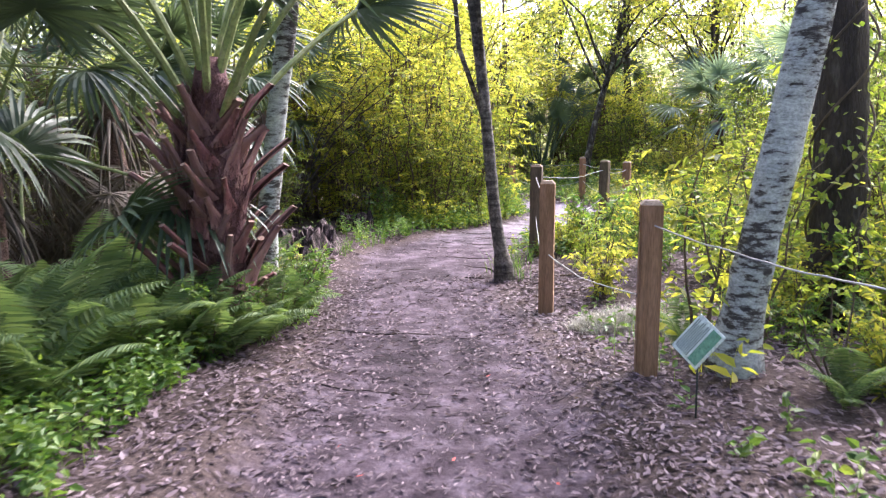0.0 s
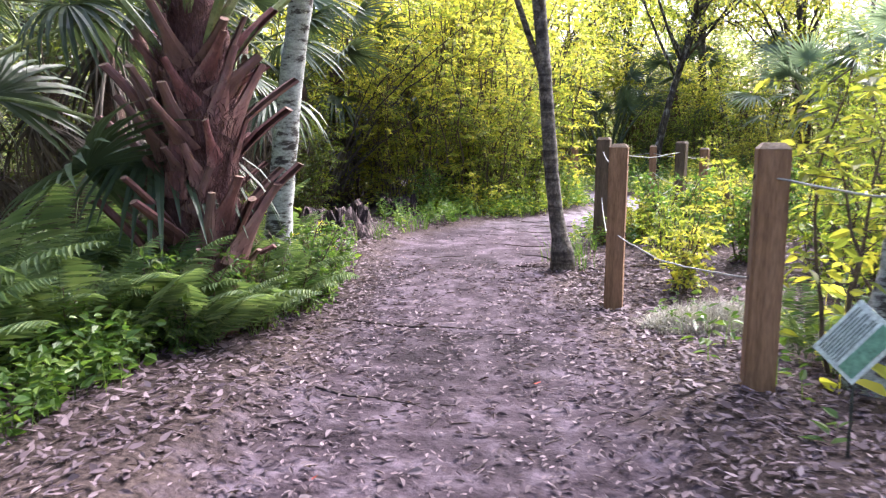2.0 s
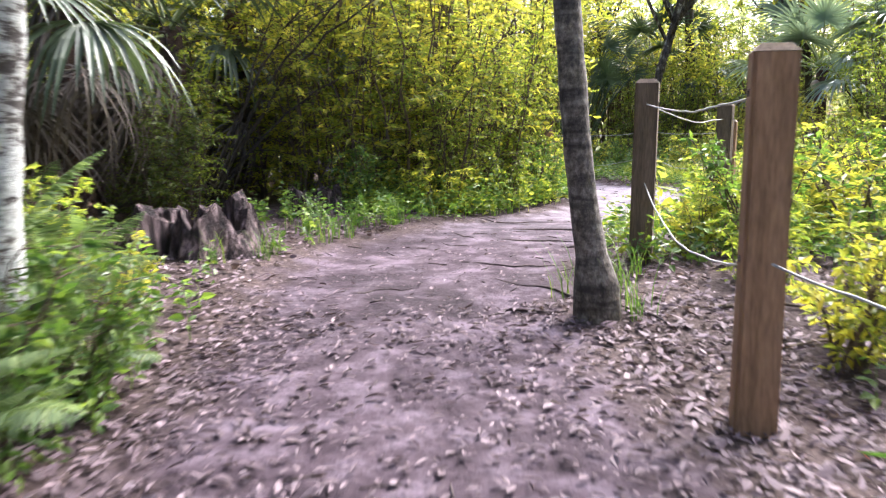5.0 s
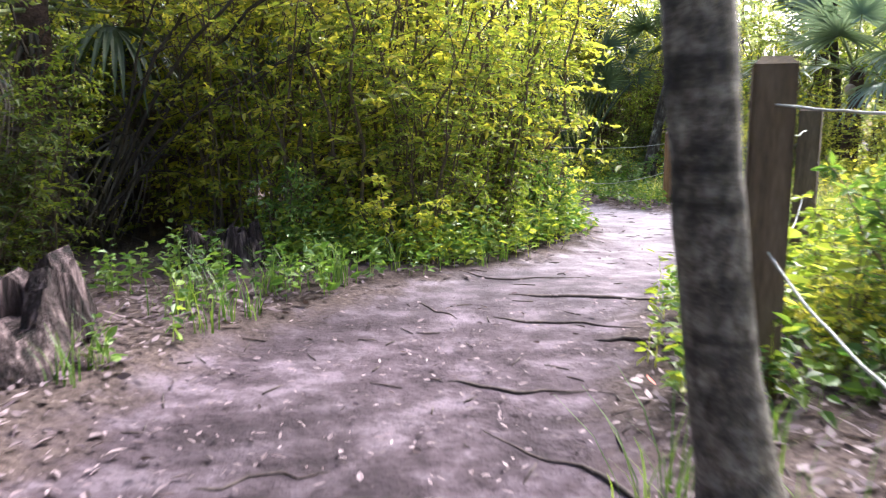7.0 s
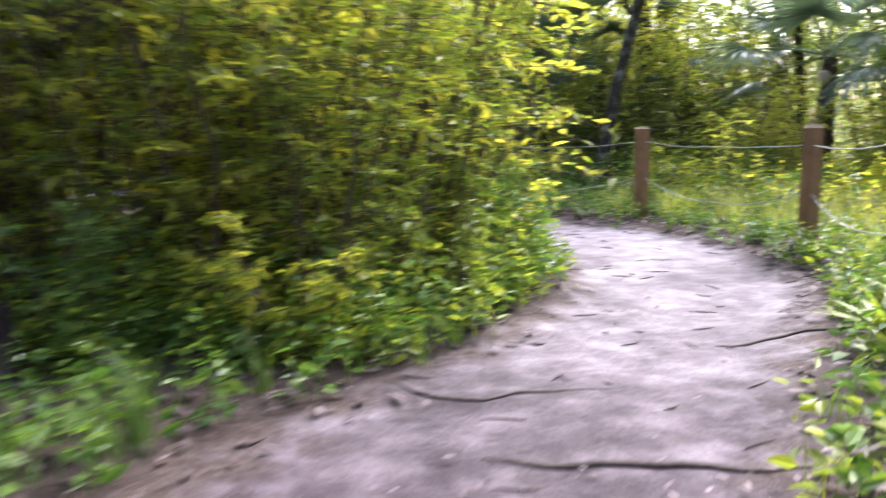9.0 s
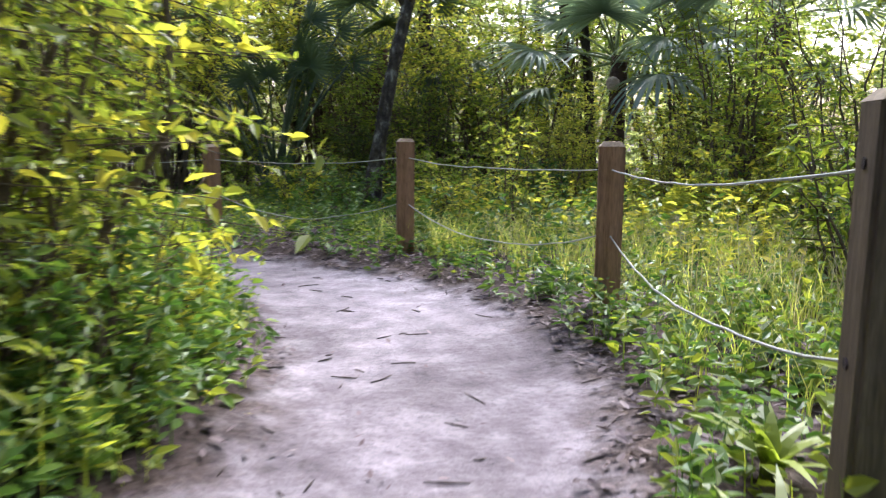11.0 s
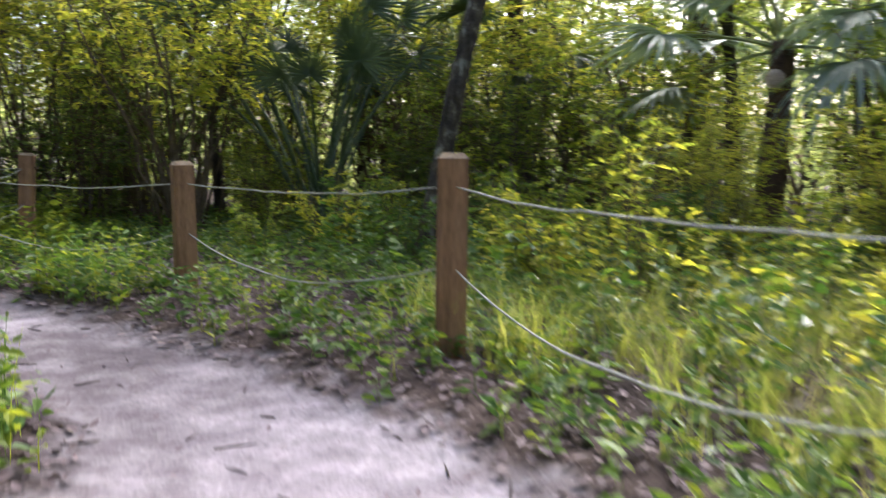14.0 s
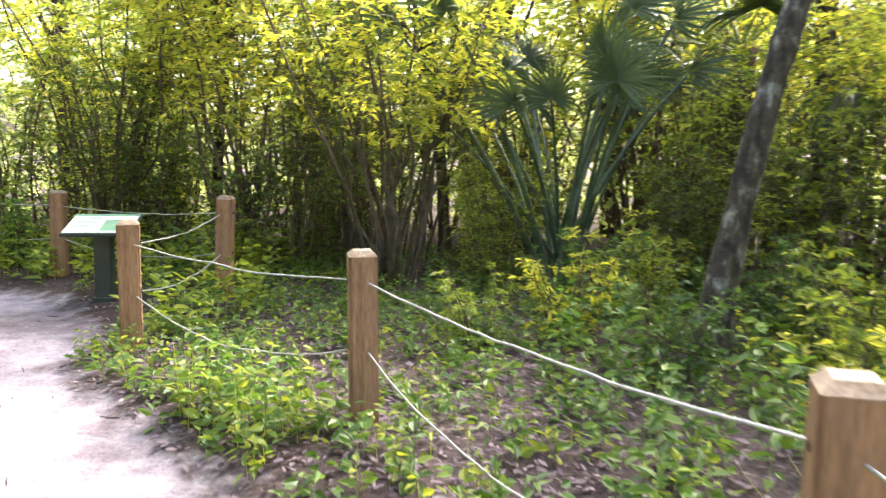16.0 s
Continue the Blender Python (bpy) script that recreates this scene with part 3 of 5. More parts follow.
def shrub(name, label, meshes, group, at):
    ob = thing(name, label, "shrub", at, group)
    for stem in meshes[0]:
        part("stem", stem, None, ob)
    part("foliage", meshes[1], None, ob)
    return ob


GOLD = [bush_meshes(s, 4.4, 1.5, 15, 22, 15, 0.1, LEAF_GOLD, bare=0.06) for s in (1, 2, 3)]
GREEN = [bush_meshes(s, 3.2, 1.3, 15, 22, 11, 0.09, LEAF_MID, bare=0.05, small=True) for s in (4, 5)]
SHADE = [bush_meshes(s, 3.4, 1.6, 22, 20, 9, 0.08, m, bare=0.3, small=True) for s, m in ((6, LEAF_SHADED), (7, LEAF_SHADED))]
LOW = [bush_meshes(s, 0.95, 0.55, 11, 10, 9, 0.08, m, bare=0.12, small=True) for s, m in ((8, LEAF_GOLD), (9, LEAF_MID), (10, WEED))]
DEEP = [bush_meshes(13, 2.6, 1.4, 14, 20, 9, 0.12, LEAF_SHADED, bare=0.05, small=True)]
FARB = [bush_meshes(s, 6.0, 2.3, 13, 25, 11, 0.2, LEAF_HAZY, bare=0.05, small=True) for s in (11, 12)]


VASE = [bush_meshes(s, 4.6, 2.4, 17, 28, 11, 0.11, LEAF_GOLD, bare=0.46, small=True, foot=0.1) for s in (14, 15)]
SAPLING = [bush_meshes(16, 2.3, 0.5, 3, 12, 6, 0.1, LEAF_GOLD, bare=0.3, foot=0.2), bush_meshes(17, 1.7, 0.45, 3, 10, 7, 0.09, LEAF_MID, bare=0.25, foot=0.2)]


def scatter_shrubs(name, label, group, kinds, spots, seed):
    r = np.random.default_rng(seed)
    for i, (x, y, k) in enumerate(spots):
        m = pose(x, y, z_at(x, y) - 0.03, 0, 0, r.uniform(0, 360)) @ Matrix.Diagonal((k, k, k * r.uniform(0.9, 1.1), 1))
        shrub(name, label, kinds[i % len(kinds)], group, m)


scatter_shrubs("tall_shrub", "tall arching shrub with backlit yellow-green leaves and bare inner stems", "thicket at the bend", GOLD, [
    (-1.8, 16.1, 0.85), (-2.6, 16.7, 0.95), (-1.5, 15.2, 0.6), (-0.11, 15.3, 0.85), (0.59, 16.1, 0.95), (-0.66, 16.6, 1.1), (-0.36, 18.2, 1.15), 
    (-1.06, 20, 1.2), (-0.4, 19.9, 0.75), (-3.06, 19.4, 1.3), (-4.56, 18.3, 1.2), (0.6, 29.6, 0.95), (-2.6, 29.8, 0.95), (3.2, 30, 1), (8.6, 19.6, 0.5), (7.3, 22.4, 0.45), (6.5, 21.5, 0.36), (7.1, 20.1, 0.36), (6.3, 22.3, 0.36), (8.9, 20.9, 0.5), (5.6, 12.6, 0.45), (6.6, 14.6, 0.5)], 21)
scatter_shrubs("shrub", "dense green shrub on the forest floor", "undergrowth shrubs", GREEN, [
    (0.14, 14.75, 0.62), (-0.96, 15, 0.75), (0.64, 15.5, 0.62), (0.95, 16.1, 0.6), (0.6, 17.3, 0.85), (0.2, 18.6, 0.8), (4.6, 6.9, 0.75), (5.3, 8.6, 0.9), (3.6, 8.8, 0.55), (6.3, 11.5, 0.9), (7.3, 14.4, 0.9), (7.6, 18.2, 0.85), (8.4, 20.6, 1), (9.3, 16.4, 1.2),
    (5.9, 25, 0.8), (-3.3, 27.8, 1), (-5.2, 26.6, 1.1), (-1.6, 29, 1.1), (7.4, 24.8, 1.2), (9.8, 23, 1.3), (4.2, 5.2, 0.5), (8, 16.6, 0.7), (5.2, 26.6, 0.8), (3.1, 26, 0.45), (6.9, 28.4, 1.2), (8.8, 25.6, 1.1), (-2.76, 14.2, 0.6), (-6, 16.6, 1), (3.9, 6.3, 0.5), (4.4, 10.2, 0.6), (5.6, 13.2, 0.7), (3.4, 28.6, 1.1), (8.6, 27.8, 1.2)], 22)
scatter_shrubs("stemmy_shrub", "many-stemmed shrub behind the rope fence, shade put into its leaf colour", "shaded thicket", SHADE, [
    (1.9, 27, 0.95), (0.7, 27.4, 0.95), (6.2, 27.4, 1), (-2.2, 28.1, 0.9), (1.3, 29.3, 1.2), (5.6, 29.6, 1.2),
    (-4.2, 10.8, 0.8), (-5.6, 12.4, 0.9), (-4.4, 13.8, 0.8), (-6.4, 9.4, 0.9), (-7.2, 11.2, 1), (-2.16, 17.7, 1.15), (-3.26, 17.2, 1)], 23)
# Fill shrubs whose darkened leaves paint the shaded hollow of the thicket.
scatter_shrubs("shaded_shrub", "broad fill shrub with deep shade put into its leaf colour", "shaded broad shrubs", DEEP, [
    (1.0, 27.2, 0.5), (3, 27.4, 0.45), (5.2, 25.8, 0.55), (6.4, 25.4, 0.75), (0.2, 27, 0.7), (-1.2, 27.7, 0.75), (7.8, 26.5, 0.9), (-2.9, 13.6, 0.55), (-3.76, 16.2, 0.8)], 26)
scatter_shrubs("low_shrub", "low bright leafy shrub beside the trail", "trailside low shrubs", LOW, [
    (1.78, 11.5, 0.6), (2.2, 12.0, 0.7), (2.15, 11.4, 0.9), (2.95, 12.6, 0.8), (1.95, 10.6, 0.6), (2.7, 10.3, 0.9), (3.2, 11.8, 1.1), (3.4, 9.7, 1),
    (2.7, 6.7, 0.5), (3, 7.6, 0.9), (3.4, 13.2, 0.9), (3.9, 12.4, 1.1), (2.75, 5.2, 0.7), (4.35, 24.6, 0.9), (4, 24.9, 0.8), (4.7, 25.2, 0.9), (5.3, 22.8, 0.9),
    (-0.86, 14.4, 0.7), (0.04, 14.3, 0.75), (0.74, 15, 0.8), (1.24, 15.7, 0.85), (1.49, 16.6, 0.8), (1.49, 17.6, 0.9), (1.1, 18.5, 0.65), (0.5, 19.5, 0.65), (-0.06, 20.4, 0.8),
    (-2.1, 9, 0.6), (-1.85, 10, 0.5), (-2.5, 10.8, 0.8), (-2.9, 9.6, 0.8), (4.9, 14.6, 1), (5.6, 16.2, 1.1), (-2.5, 26.9, 0.9), (-3.4, 26.7, 0.8), (0.1, 26.4, 0.8)], 24)


scatter_shrubs("vase_shrub", "tall shrub with dark fanning stems and golden crown", "fanning shrubs", VASE, [
    (2.05, 26.0, 0.95), (0.1, 27.5, 1.05), (-2.0, 28.4, 1.1), (6.9, 25.9, 0.9), (-0.9, 17.3, 1.1), (5.2, 29.0, 1.2)], 27)
scatter_shrubs("low_shrub", "low dark leafy shrub crowding the palm foot", "shrubs round the palm", LOW[2:], [
    (-1.62, 7.35, 0.7), (-1.5, 8.1, 0.8), (-1.85, 6.6, 0.65), (-2.25, 6.1, 0.6), (-1.45, 8.8, 0.7), (-2.9, 5.0, 0.6), (-2.4, 9.3, 0.8)], 30)
scatter_shrubs("sapling", "thin young tree with a few yellow-green leaves", "saplings", SAPLING, [
    (1.78, 6.1, 0.9), (2.6, 7.0, 1.0), (2.95, 8.1, 1.1), (2.3, 5.3, 0.6), (5.0, 19.9, 0.7), (5.7, 21.6, 0.8), (5.6, 24.9, 0.9), (6.9, 19.2, 0.7), (3.4, 6.4, 0.9)], 28)
scatter_shrubs("leafy_shrub", "knee-high leafy shrub at the back of the clearing", "clearing shrubs", LOW, [
    (4.9, 20.9, 0.8), (5.4, 20.2, 0.7), (6.0, 21.2, 0.9), (6.3, 20.2, 0.8), (5.1, 22.0, 0.9), (5.8, 19.4, 0.6), (7.0, 18.9, 0.9), (7.3, 17.6, 1.0), (6.6, 17.2, 0.7), (7.8, 19.6, 1.1), (6.9, 16.0, 0.9),
    (4.1, 22.6, 0.7), (3.6, 23.6, 0.8), (2.9, 23.4, 0.6), (5.3, 24.0, 0.9), (1.72, 9.35, 0.85), (4.0, 8.0, 1.0), (3.6, 7.2, 0.9), (4.4, 9.2, 1.1), (4.2, 5.9, 0.9), (3.7, 10.6, 0.8)], 29)


def arching_branches():
    r = np.random.default_rng(190)
    ob = thing("arching_shrub", "bare dark arching branches sweeping over the thicket edge", "shrub", pose(-2.5, 14.8, z_at(-2.5, 14.8)))
    for k, (ex, ey, ez, bend, rad) in enumerate(((2.4, 0.4, 2.6, 0.5, 0.03), (1.6, 0.1, 2.9, 0.35, 0.026), (3.2, 0.9, 2.2, 0.7, 0.022), (0.9, -0.5, 2.4, 0.2, 0.02), (2.0, -0.3, 1.6, 0.5, 0.016), (-0.6, -0.3, 2.7, 0.1, 0.02), (2.9, 0.2, 3.4, 0.5, 0.02))):
        t = np.linspace(0, 1, 14)[:, None]
        c = np.concatenate([ex * t ** 1.25, ey * t, ez * (t + bend * t * (1 - t))], 1) + np.cumsum(r.standard_normal((14, 3)) * 0.018, 0)
        c[0] = (0.05 * k - 0.15, 0.03 * k, -0.1)
        pieces = [tube(c, np.linspace(rad, 0.005, 14), 6)]
        for j in range(3, 13):
            d = unit(r.standard_normal(3) * np.array([1, 1, 0.7]) + np.array([0.4, 0, 0.2]))
            L = r.uniform(0.25, 0.7)
            pieces.append(tube(np.stack([c[j], c[j] + d * L * 0.5 + (0, 0, 0.03), c[j] + d * L]), (0.006, 0.004, 0.002), 4, cap=False))
        part("branch", join(*pieces), BARK_DARK, ob)


arching_branches()


# ---- trees ----
def tree(name, label, points, radii, bark, crown, seed, leaf_mat=LEAF_GOLD, sides=14, leaf=0.11, group=""):
    """Trunk through points; crown: (centre, radii, limbs, twigs)."""
    r = np.random.default_rng(seed)
    p = np.array(points, float)
    base = p[0].copy()
    tt = np.linspace(0, 1, len(p))
    u = np.linspace(0, 1, 34)
    c = np.stack([np.interp(u, tt, p[:, k]) for k in range(3)], 1) - base
    c = np.stack([np.convolve(np.pad(c[:, k], 3, "edge"), np.ones(7) / 7, "valid") for k in range(3)], 1)
    rad = np.interp(u, tt, radii)
    rad = rad * (1 + 0.42 * np.exp(-u * 34 / 1.6)) * (1 + 0.03 * r.standard_normal(34))
    c[0, 2] -= 0.25
    ob = thing(name, label, "tree", pose(*base), group)
    part("trunk", tube(c, rad, sides, 0.025), bark, ob)
    (cx, cy, cz), (rx, ry, rz), limbs, twigs = crown
    lp, ld, ll, tubes = [], [], [], []
    for i in range(limbs):
        f = r.uniform(0.45, 0.98)
        o = np.array([np.interp(f, u, c[:, k]) for k in range(3)])
        e = unit(r.standard_normal(3)) * np.array([rx, ry, rz]) * r.uniform(0.6, 1.0) + np.array([cx, cy, cz]) - base
        t = np.linspace(0, 1, 7)[:, None]
        b = o + (e - o) * t + np.array([0, 0, 0.5]) * np.sin(np.pi * t) + r.standard_normal((7, 3)) * 0.06
        b[0] = o
        tubes.append(tube(b, np.linspace(min(0.05, rad[-1]), 0.008, 7), 6))
        for k in range(twigs):
            g = r.uniform(0.3, 1.0)
            oo = np.array([np.interp(g, t[:, 0], b[:, q]) for q in range(3)])
            d = unit(r.standard_normal(3) * np.array([1, 1, 0.5]))
            L = r.uniform(0.5, 1.1)
            tubes.append(tube(np.stack([oo, oo + d * L * 0.5 + (0, 0, 0.04), oo + d * L - (0, 0, 0.1 * L)]), (0.007, 0.005, 0.002), 3, cap=False))
            n = 12
            w = r.uniform(0.15, 1, n)[:, None]
            lp.append(oo + d * L * w + r.standard_normal((n, 3)) * 0.05)
            dd = d + r.standard_normal((n, 3)) * 0.8
            dd[:, 2] -= 0.3
            ld.append(dd), ll.append(leaf * r.uniform(0.6, 1.2, n))
    for k in range(0, len(tubes), 1 + twigs):
        part("limb", join(*tubes[k:k + 1 + twigs]), bark, ob)
    P = np.concatenate(lp)
    L = np.concatenate(ll)
    part("crown", quad_mesh("crown", *leaves(P, np.concatenate(ld), np.array([0, 0, 1.0]) + r.standard_normal((len(P), 3)) * 0.5, L, L * 0.45), leaf_mat), None, ob)
    return ob


tree("slim_tree", "slim dark grey tree with ringed bark at the trail edge", [(0.78, 9.87, -0.06), (0.68, 9.87, 0.4), (0.62, 9.87, 0.9), (0.57, 9.87, 1.5), (0.50, 9.87, 2.3), (0.38, 9.87, 3.15), (0.36, 9.95, 4.6), (0.5, 10.1, 6.5)],
     [0.098, 0.072, 0.068, 0.067, 0.066, 0.064, 0.055, 0.035], SLIM, ((0.9, 10.6, 5.8), (2.2, 2.2, 1.5), 8, 9), 31)
tree("pale_tree", "leaning tree with pale lichen-blotched bark beside the fence", [(1.86, 5.85, -0.02), (1.95, 5.83, 0.6), (2.09, 5.83, 1.3), (2.26, 5.83, 2.2), (2.42, 5.8, 3.1), (2.7, 5.7, 4.8), (2.9, 5.7, 6.6)],
     [0.155, 0.135, 0.128, 0.124, 0.12, 0.10, 0.06], BIRCH, ((3.2, 5.8, 6.6), (2.2, 2.2, 1.2), 7, 9), 32)
tree("pale_tree", "slender tree with pale lichen-blotched bark behind the palm", [(-1.88, 8.96, -0.02), (-1.79, 8.96, 1.0), (-1.66, 8.96, 2.0), (-1.48, 8.96, 3.05), (-1.3, 9.0, 5.0), (-1.3, 9.1, 7.0)],
     [0.115, 0.105, 0.1, 0.095, 0.08, 0.05], BIRCH, ((-2.2, 9.6, 6.8), (2.8, 2.8, 1.3), 16, 12), 33, LEAF_MID)
tree("dark_tree", "thick dark furrowed tree wrapped in leafy vines", [(3.52, 7.6, -0.02), (3.48, 7.6, 1.2), (3.44, 7.6, 2.3), (3.36, 7.7, 3.6), (3.3, 7.9, 5.5), (3.4, 8.1, 8.0)],
     [0.25, 0.22, 0.215, 0.2, 0.17, 0.1], BARK_DARK, ((3.9, 8.6, 7.0), (3.0, 3.0, 1.8), 10, 10), 34, LEAF_MID, 18)
tree("leaning_tree", "dark leaning tree behind the rope fence", [(4.46, 23.1, -0.02), (4.62, 23.1, 1.0), (4.82, 23.1, 2.0), (5.07, 23.1, 2.9), (5.4, 23.2, 4.0), (5.9, 23.4, 6.0), (6.2, 23.6, 8)],
     [0.115, 0.095, 0.088, 0.082, 0.078, 0.06, 0.04], LICHEN, ((5.6, 23.2, 5.4), (3.6, 3.2, 1.9), 22, 14), 35)
# The tree at (-4.5, 3.0) is added out of view to shade the trail.
for k, (x, y, rr, h, mm) in enumerate(((-5.2, 15.4, 0.13, 8, LEAF_MID), (-7.5, 13, 0.2, 9, LEAF_SHADED), (-9, 18, 0.2, 9, LEAF_MID), (6.8, 26.6, 0.2, 9, LEAF_MID), (9.5, 26.5, 0.22, 10, LEAF_GOLD),
                                      (11.5, 20, 0.2, 9, LEAF_GOLD), (9.5, 11.5, 0.2, 9, LEAF_GOLD), (1.0, 31.5, 0.2, 9, LEAF_GOLD), (-4, 31, 0.2, 9, LEAF_GOLD), (-6.5, 23.6, 0.18, 8, LEAF_GOLD),
                                      (7.2, 7.6, 0.16, 8, LEAF_GOLD), (-5.8, 5.2, 0.2, 8, LEAF_MID), (5.2, 31.5, 0.18, 9, LEAF_MID), (-6.5, 1.0, 0.25, 9, LEAF_MID), (-4.5, 3.0, 0.2, 7.5, LEAF_MID), (5.5, 0.5, 0.2, 9, LEAF_MID))):
    z = z_at(x, y)
    r0 = np.random.default_rng(400 + k)
    dx, dy = r0.uniform(-0.5, 0.5, 2)
    # Crowns at x -5.8 and -4.5 are shifted and thickened to block skylight.
    tree("forest_tree", "forest tree with dark trunk and leafy crown, some added unseen for shade", [(x, y, z), (x + dx * 0.3, y + dy * 0.3, 2), (x + dx * 0.6, y + dy * 0.5, 4.2), (x + dx, y + dy, h)],
         [rr * 0.75, rr * 0.64, rr * 0.52, rr * 0.22], BARK_DARK, ((x + dx + (1.9 if x in (-5.8, -4.5) else 0), y + dy, h * 0.72), (2.8, 2.8, h * 0.3), 26 if x in (-5.8, -4.5) else 16, 14), 500 + k, mm, 10, 0.17, "surrounding trees")


tree("canopy_tree", "slim tree with a yellow-green crown over the shaded thicket", [(2.5, 28.3, 0.0), (2.4, 28.3, 1.6), (2.2, 28.2, 3.2), (2.0, 28.0, 5.5)], [0.08, 0.07, 0.06, 0.03], BARK_DARK,
     ((1.6, 27.0, 4.6), (3.2, 2.4, 1.2), 30, 17), 36, LEAF_GOLD, 10, 0.11)
tree("canopy_tree", "slim tree with a yellow-green crown over the shaded thicket", [(-0.8, 28.9, 0.0), (-0.7, 28.8, 1.6), (-0.4, 28.6, 3.2), (-0.2, 28.4, 5.5)], [0.08, 0.07, 0.06, 0.03], BARK_DARK,
     ((-0.2, 27.6, 4.6), (2.8, 2.4, 1.2), 26, 17), 37, LEAF_GOLD, 10, 0.11)


for k, (x, y, h, cx, cy, cz) in enumerate(((8.9, 24.6, 6.5, 7.6, 23.6, 4.9), (10.4, 17.6, 6.5, 9.0, 18.0, 4.8), (-2.4, 22.4, 6.5, -1.6, 21.6, 5.0), (3.4, 30.6, 7.5, 3.6, 30.0, 5.4), (7.6, 12.4, 6.0, 7.0, 13.2, 4.6))):
    tree("canopy_tree", "slim tree with a spreading golden crown at the clearing edge", [(x, y, 0.0), (x - 0.1, y, 1.8), (x - 0.3, y, 3.4), (x - 0.4, y - 0.2, h)], [0.1, 0.085, 0.07, 0.03], BARK_DARK,
         ((cx, cy, cz), (2.6, 2.4, 1.5), 13, 14), 600 + k, LEAF_GOLD, 10, 0.13, "golden canopy trees")


# ---- palms ----
def fan_frond(seed, stalk, reach, n, droop, dead=False, thick=1.0, blade=PALM_GREEN, stem=None):
    """Palmetto leaf along +x: a stalk and a fan of folded leaflets. Material 0 stalk, 1 blade."""
    r = np.random.default_rng(seed)
    t = np.linspace(0, 1, 7)[:, None]
    c = np.concatenate([stalk * t, 0 * t, -0.10 * stalk * t * t * (1 + 2 * droop)], 1)
    sv, sq = tube(c, np.linspace(0.022, 0.010, 7) * thick, 6)
    o, vs, qs, nn = c[-1], [], [], 0
    for k in range(n):
        a = radians(-125 + 250 * (k + r.uniform(-0.2, 0.2)) / (n - 1))
        d = np.array([np.cos(a), np.sin(a), 0.12 * np.cos(3 * a)])
        s = np.array([-np.sin(a), np.cos(a), 0])
        L = reach * (0.72 + 0.28 * np.cos(a * 0.6)) * r.uniform(0.85, 1.08)
        u = np.linspace(0, 1, 6)
        w = 0.04 * reach * np.array([0.25, 0.75, 0.9, 0.7, 0.42, 0.03]) * (0.5 if dead else 1)
        fall = droop * L * (u ** 2.2) * r.uniform(0.7, 1.3)
        p = o + d * (L * u * (1 - 0.25 * droop * u * u))[:, None] - np.array([0, 0, 1.0]) * fall[:, None] - np.array([0, 0, 1.0]) * (0.12 * reach * abs(np.sin(a)) * (u > 0))[:, None] * u[:, None]
        if dead:
            p += np.cumsum(r.standard_normal((6, 3)) * 0.015, 0)
        up = np.array([0, 0, 0.4])
        rows = np.stack([p - s * w[:, None] + up * w[:, None], p, p + s * w[:, None] + up * w[:, None]], 1).reshape(-1, 3)
        vs.append(rows)
        for i in range(5):
            for j in range(2):
                a0, a1 = (nn + i * 3 + j, nn + i * 3 + j + 1) if i else ((nn, 1) if j == 0 else (1, nn + 2))
                qs.append([a0, a1, nn + (i + 1) * 3 + j + 1, nn + (i + 1) * 3 + j])
        nn += len(rows)
    v, q = join((sv, sq), (np.concatenate(vs), np.array(qs)))
    idx = np.r_[np.zeros(len(sq)), np.ones(len(qs))]
    return quad_mesh("frond", v, q, [PALM_DEAD if dead else stem or PETIOLE, PALM_DEAD if dead else blade], False, idx)


FROND = [fan_frond(60, 1.35, 0.85, 30, 0.35), fan_frond(61, 1.6, 0.95, 32, 0.55), fan_frond(62, 1.0, 0.75, 26, 0.25)]
FROND_BIG = [fan_frond(65, 1.75, 0.95, 32, 0.4, False, 1.7), fan_frond(66, 2.0, 1.0, 34, 0.5, False, 1.6)]
FROND_UP = [fan_frond(67, 2.6, 0.55, 24, 0.5, False, 1.4, PALM_GREEN, STALK_DARK), fan_frond(68, 2.2, 0.5, 24, 0.6, False, 1.4, PALM_GREEN, STALK_DARK)]
FROND_SKYLIT = [fan_frond(58, 1.2, 1.0, 30, 0.3, False, 1.0, PALM_SKYLIT), fan_frond(59, 1.4, 1.05, 32, 0.5, False, 1.0, PALM_SKYLIT), fan_frond(57, 0.9, 0.9, 28, 0.2, False, 1.0, PALM_SKYLIT)]
FROND_DEAD = [fan_frond(63, 0.9, 0.8, 22, 1.1, True), fan_frond(64, 0.8, 0.7, 20, 1.3, True)]


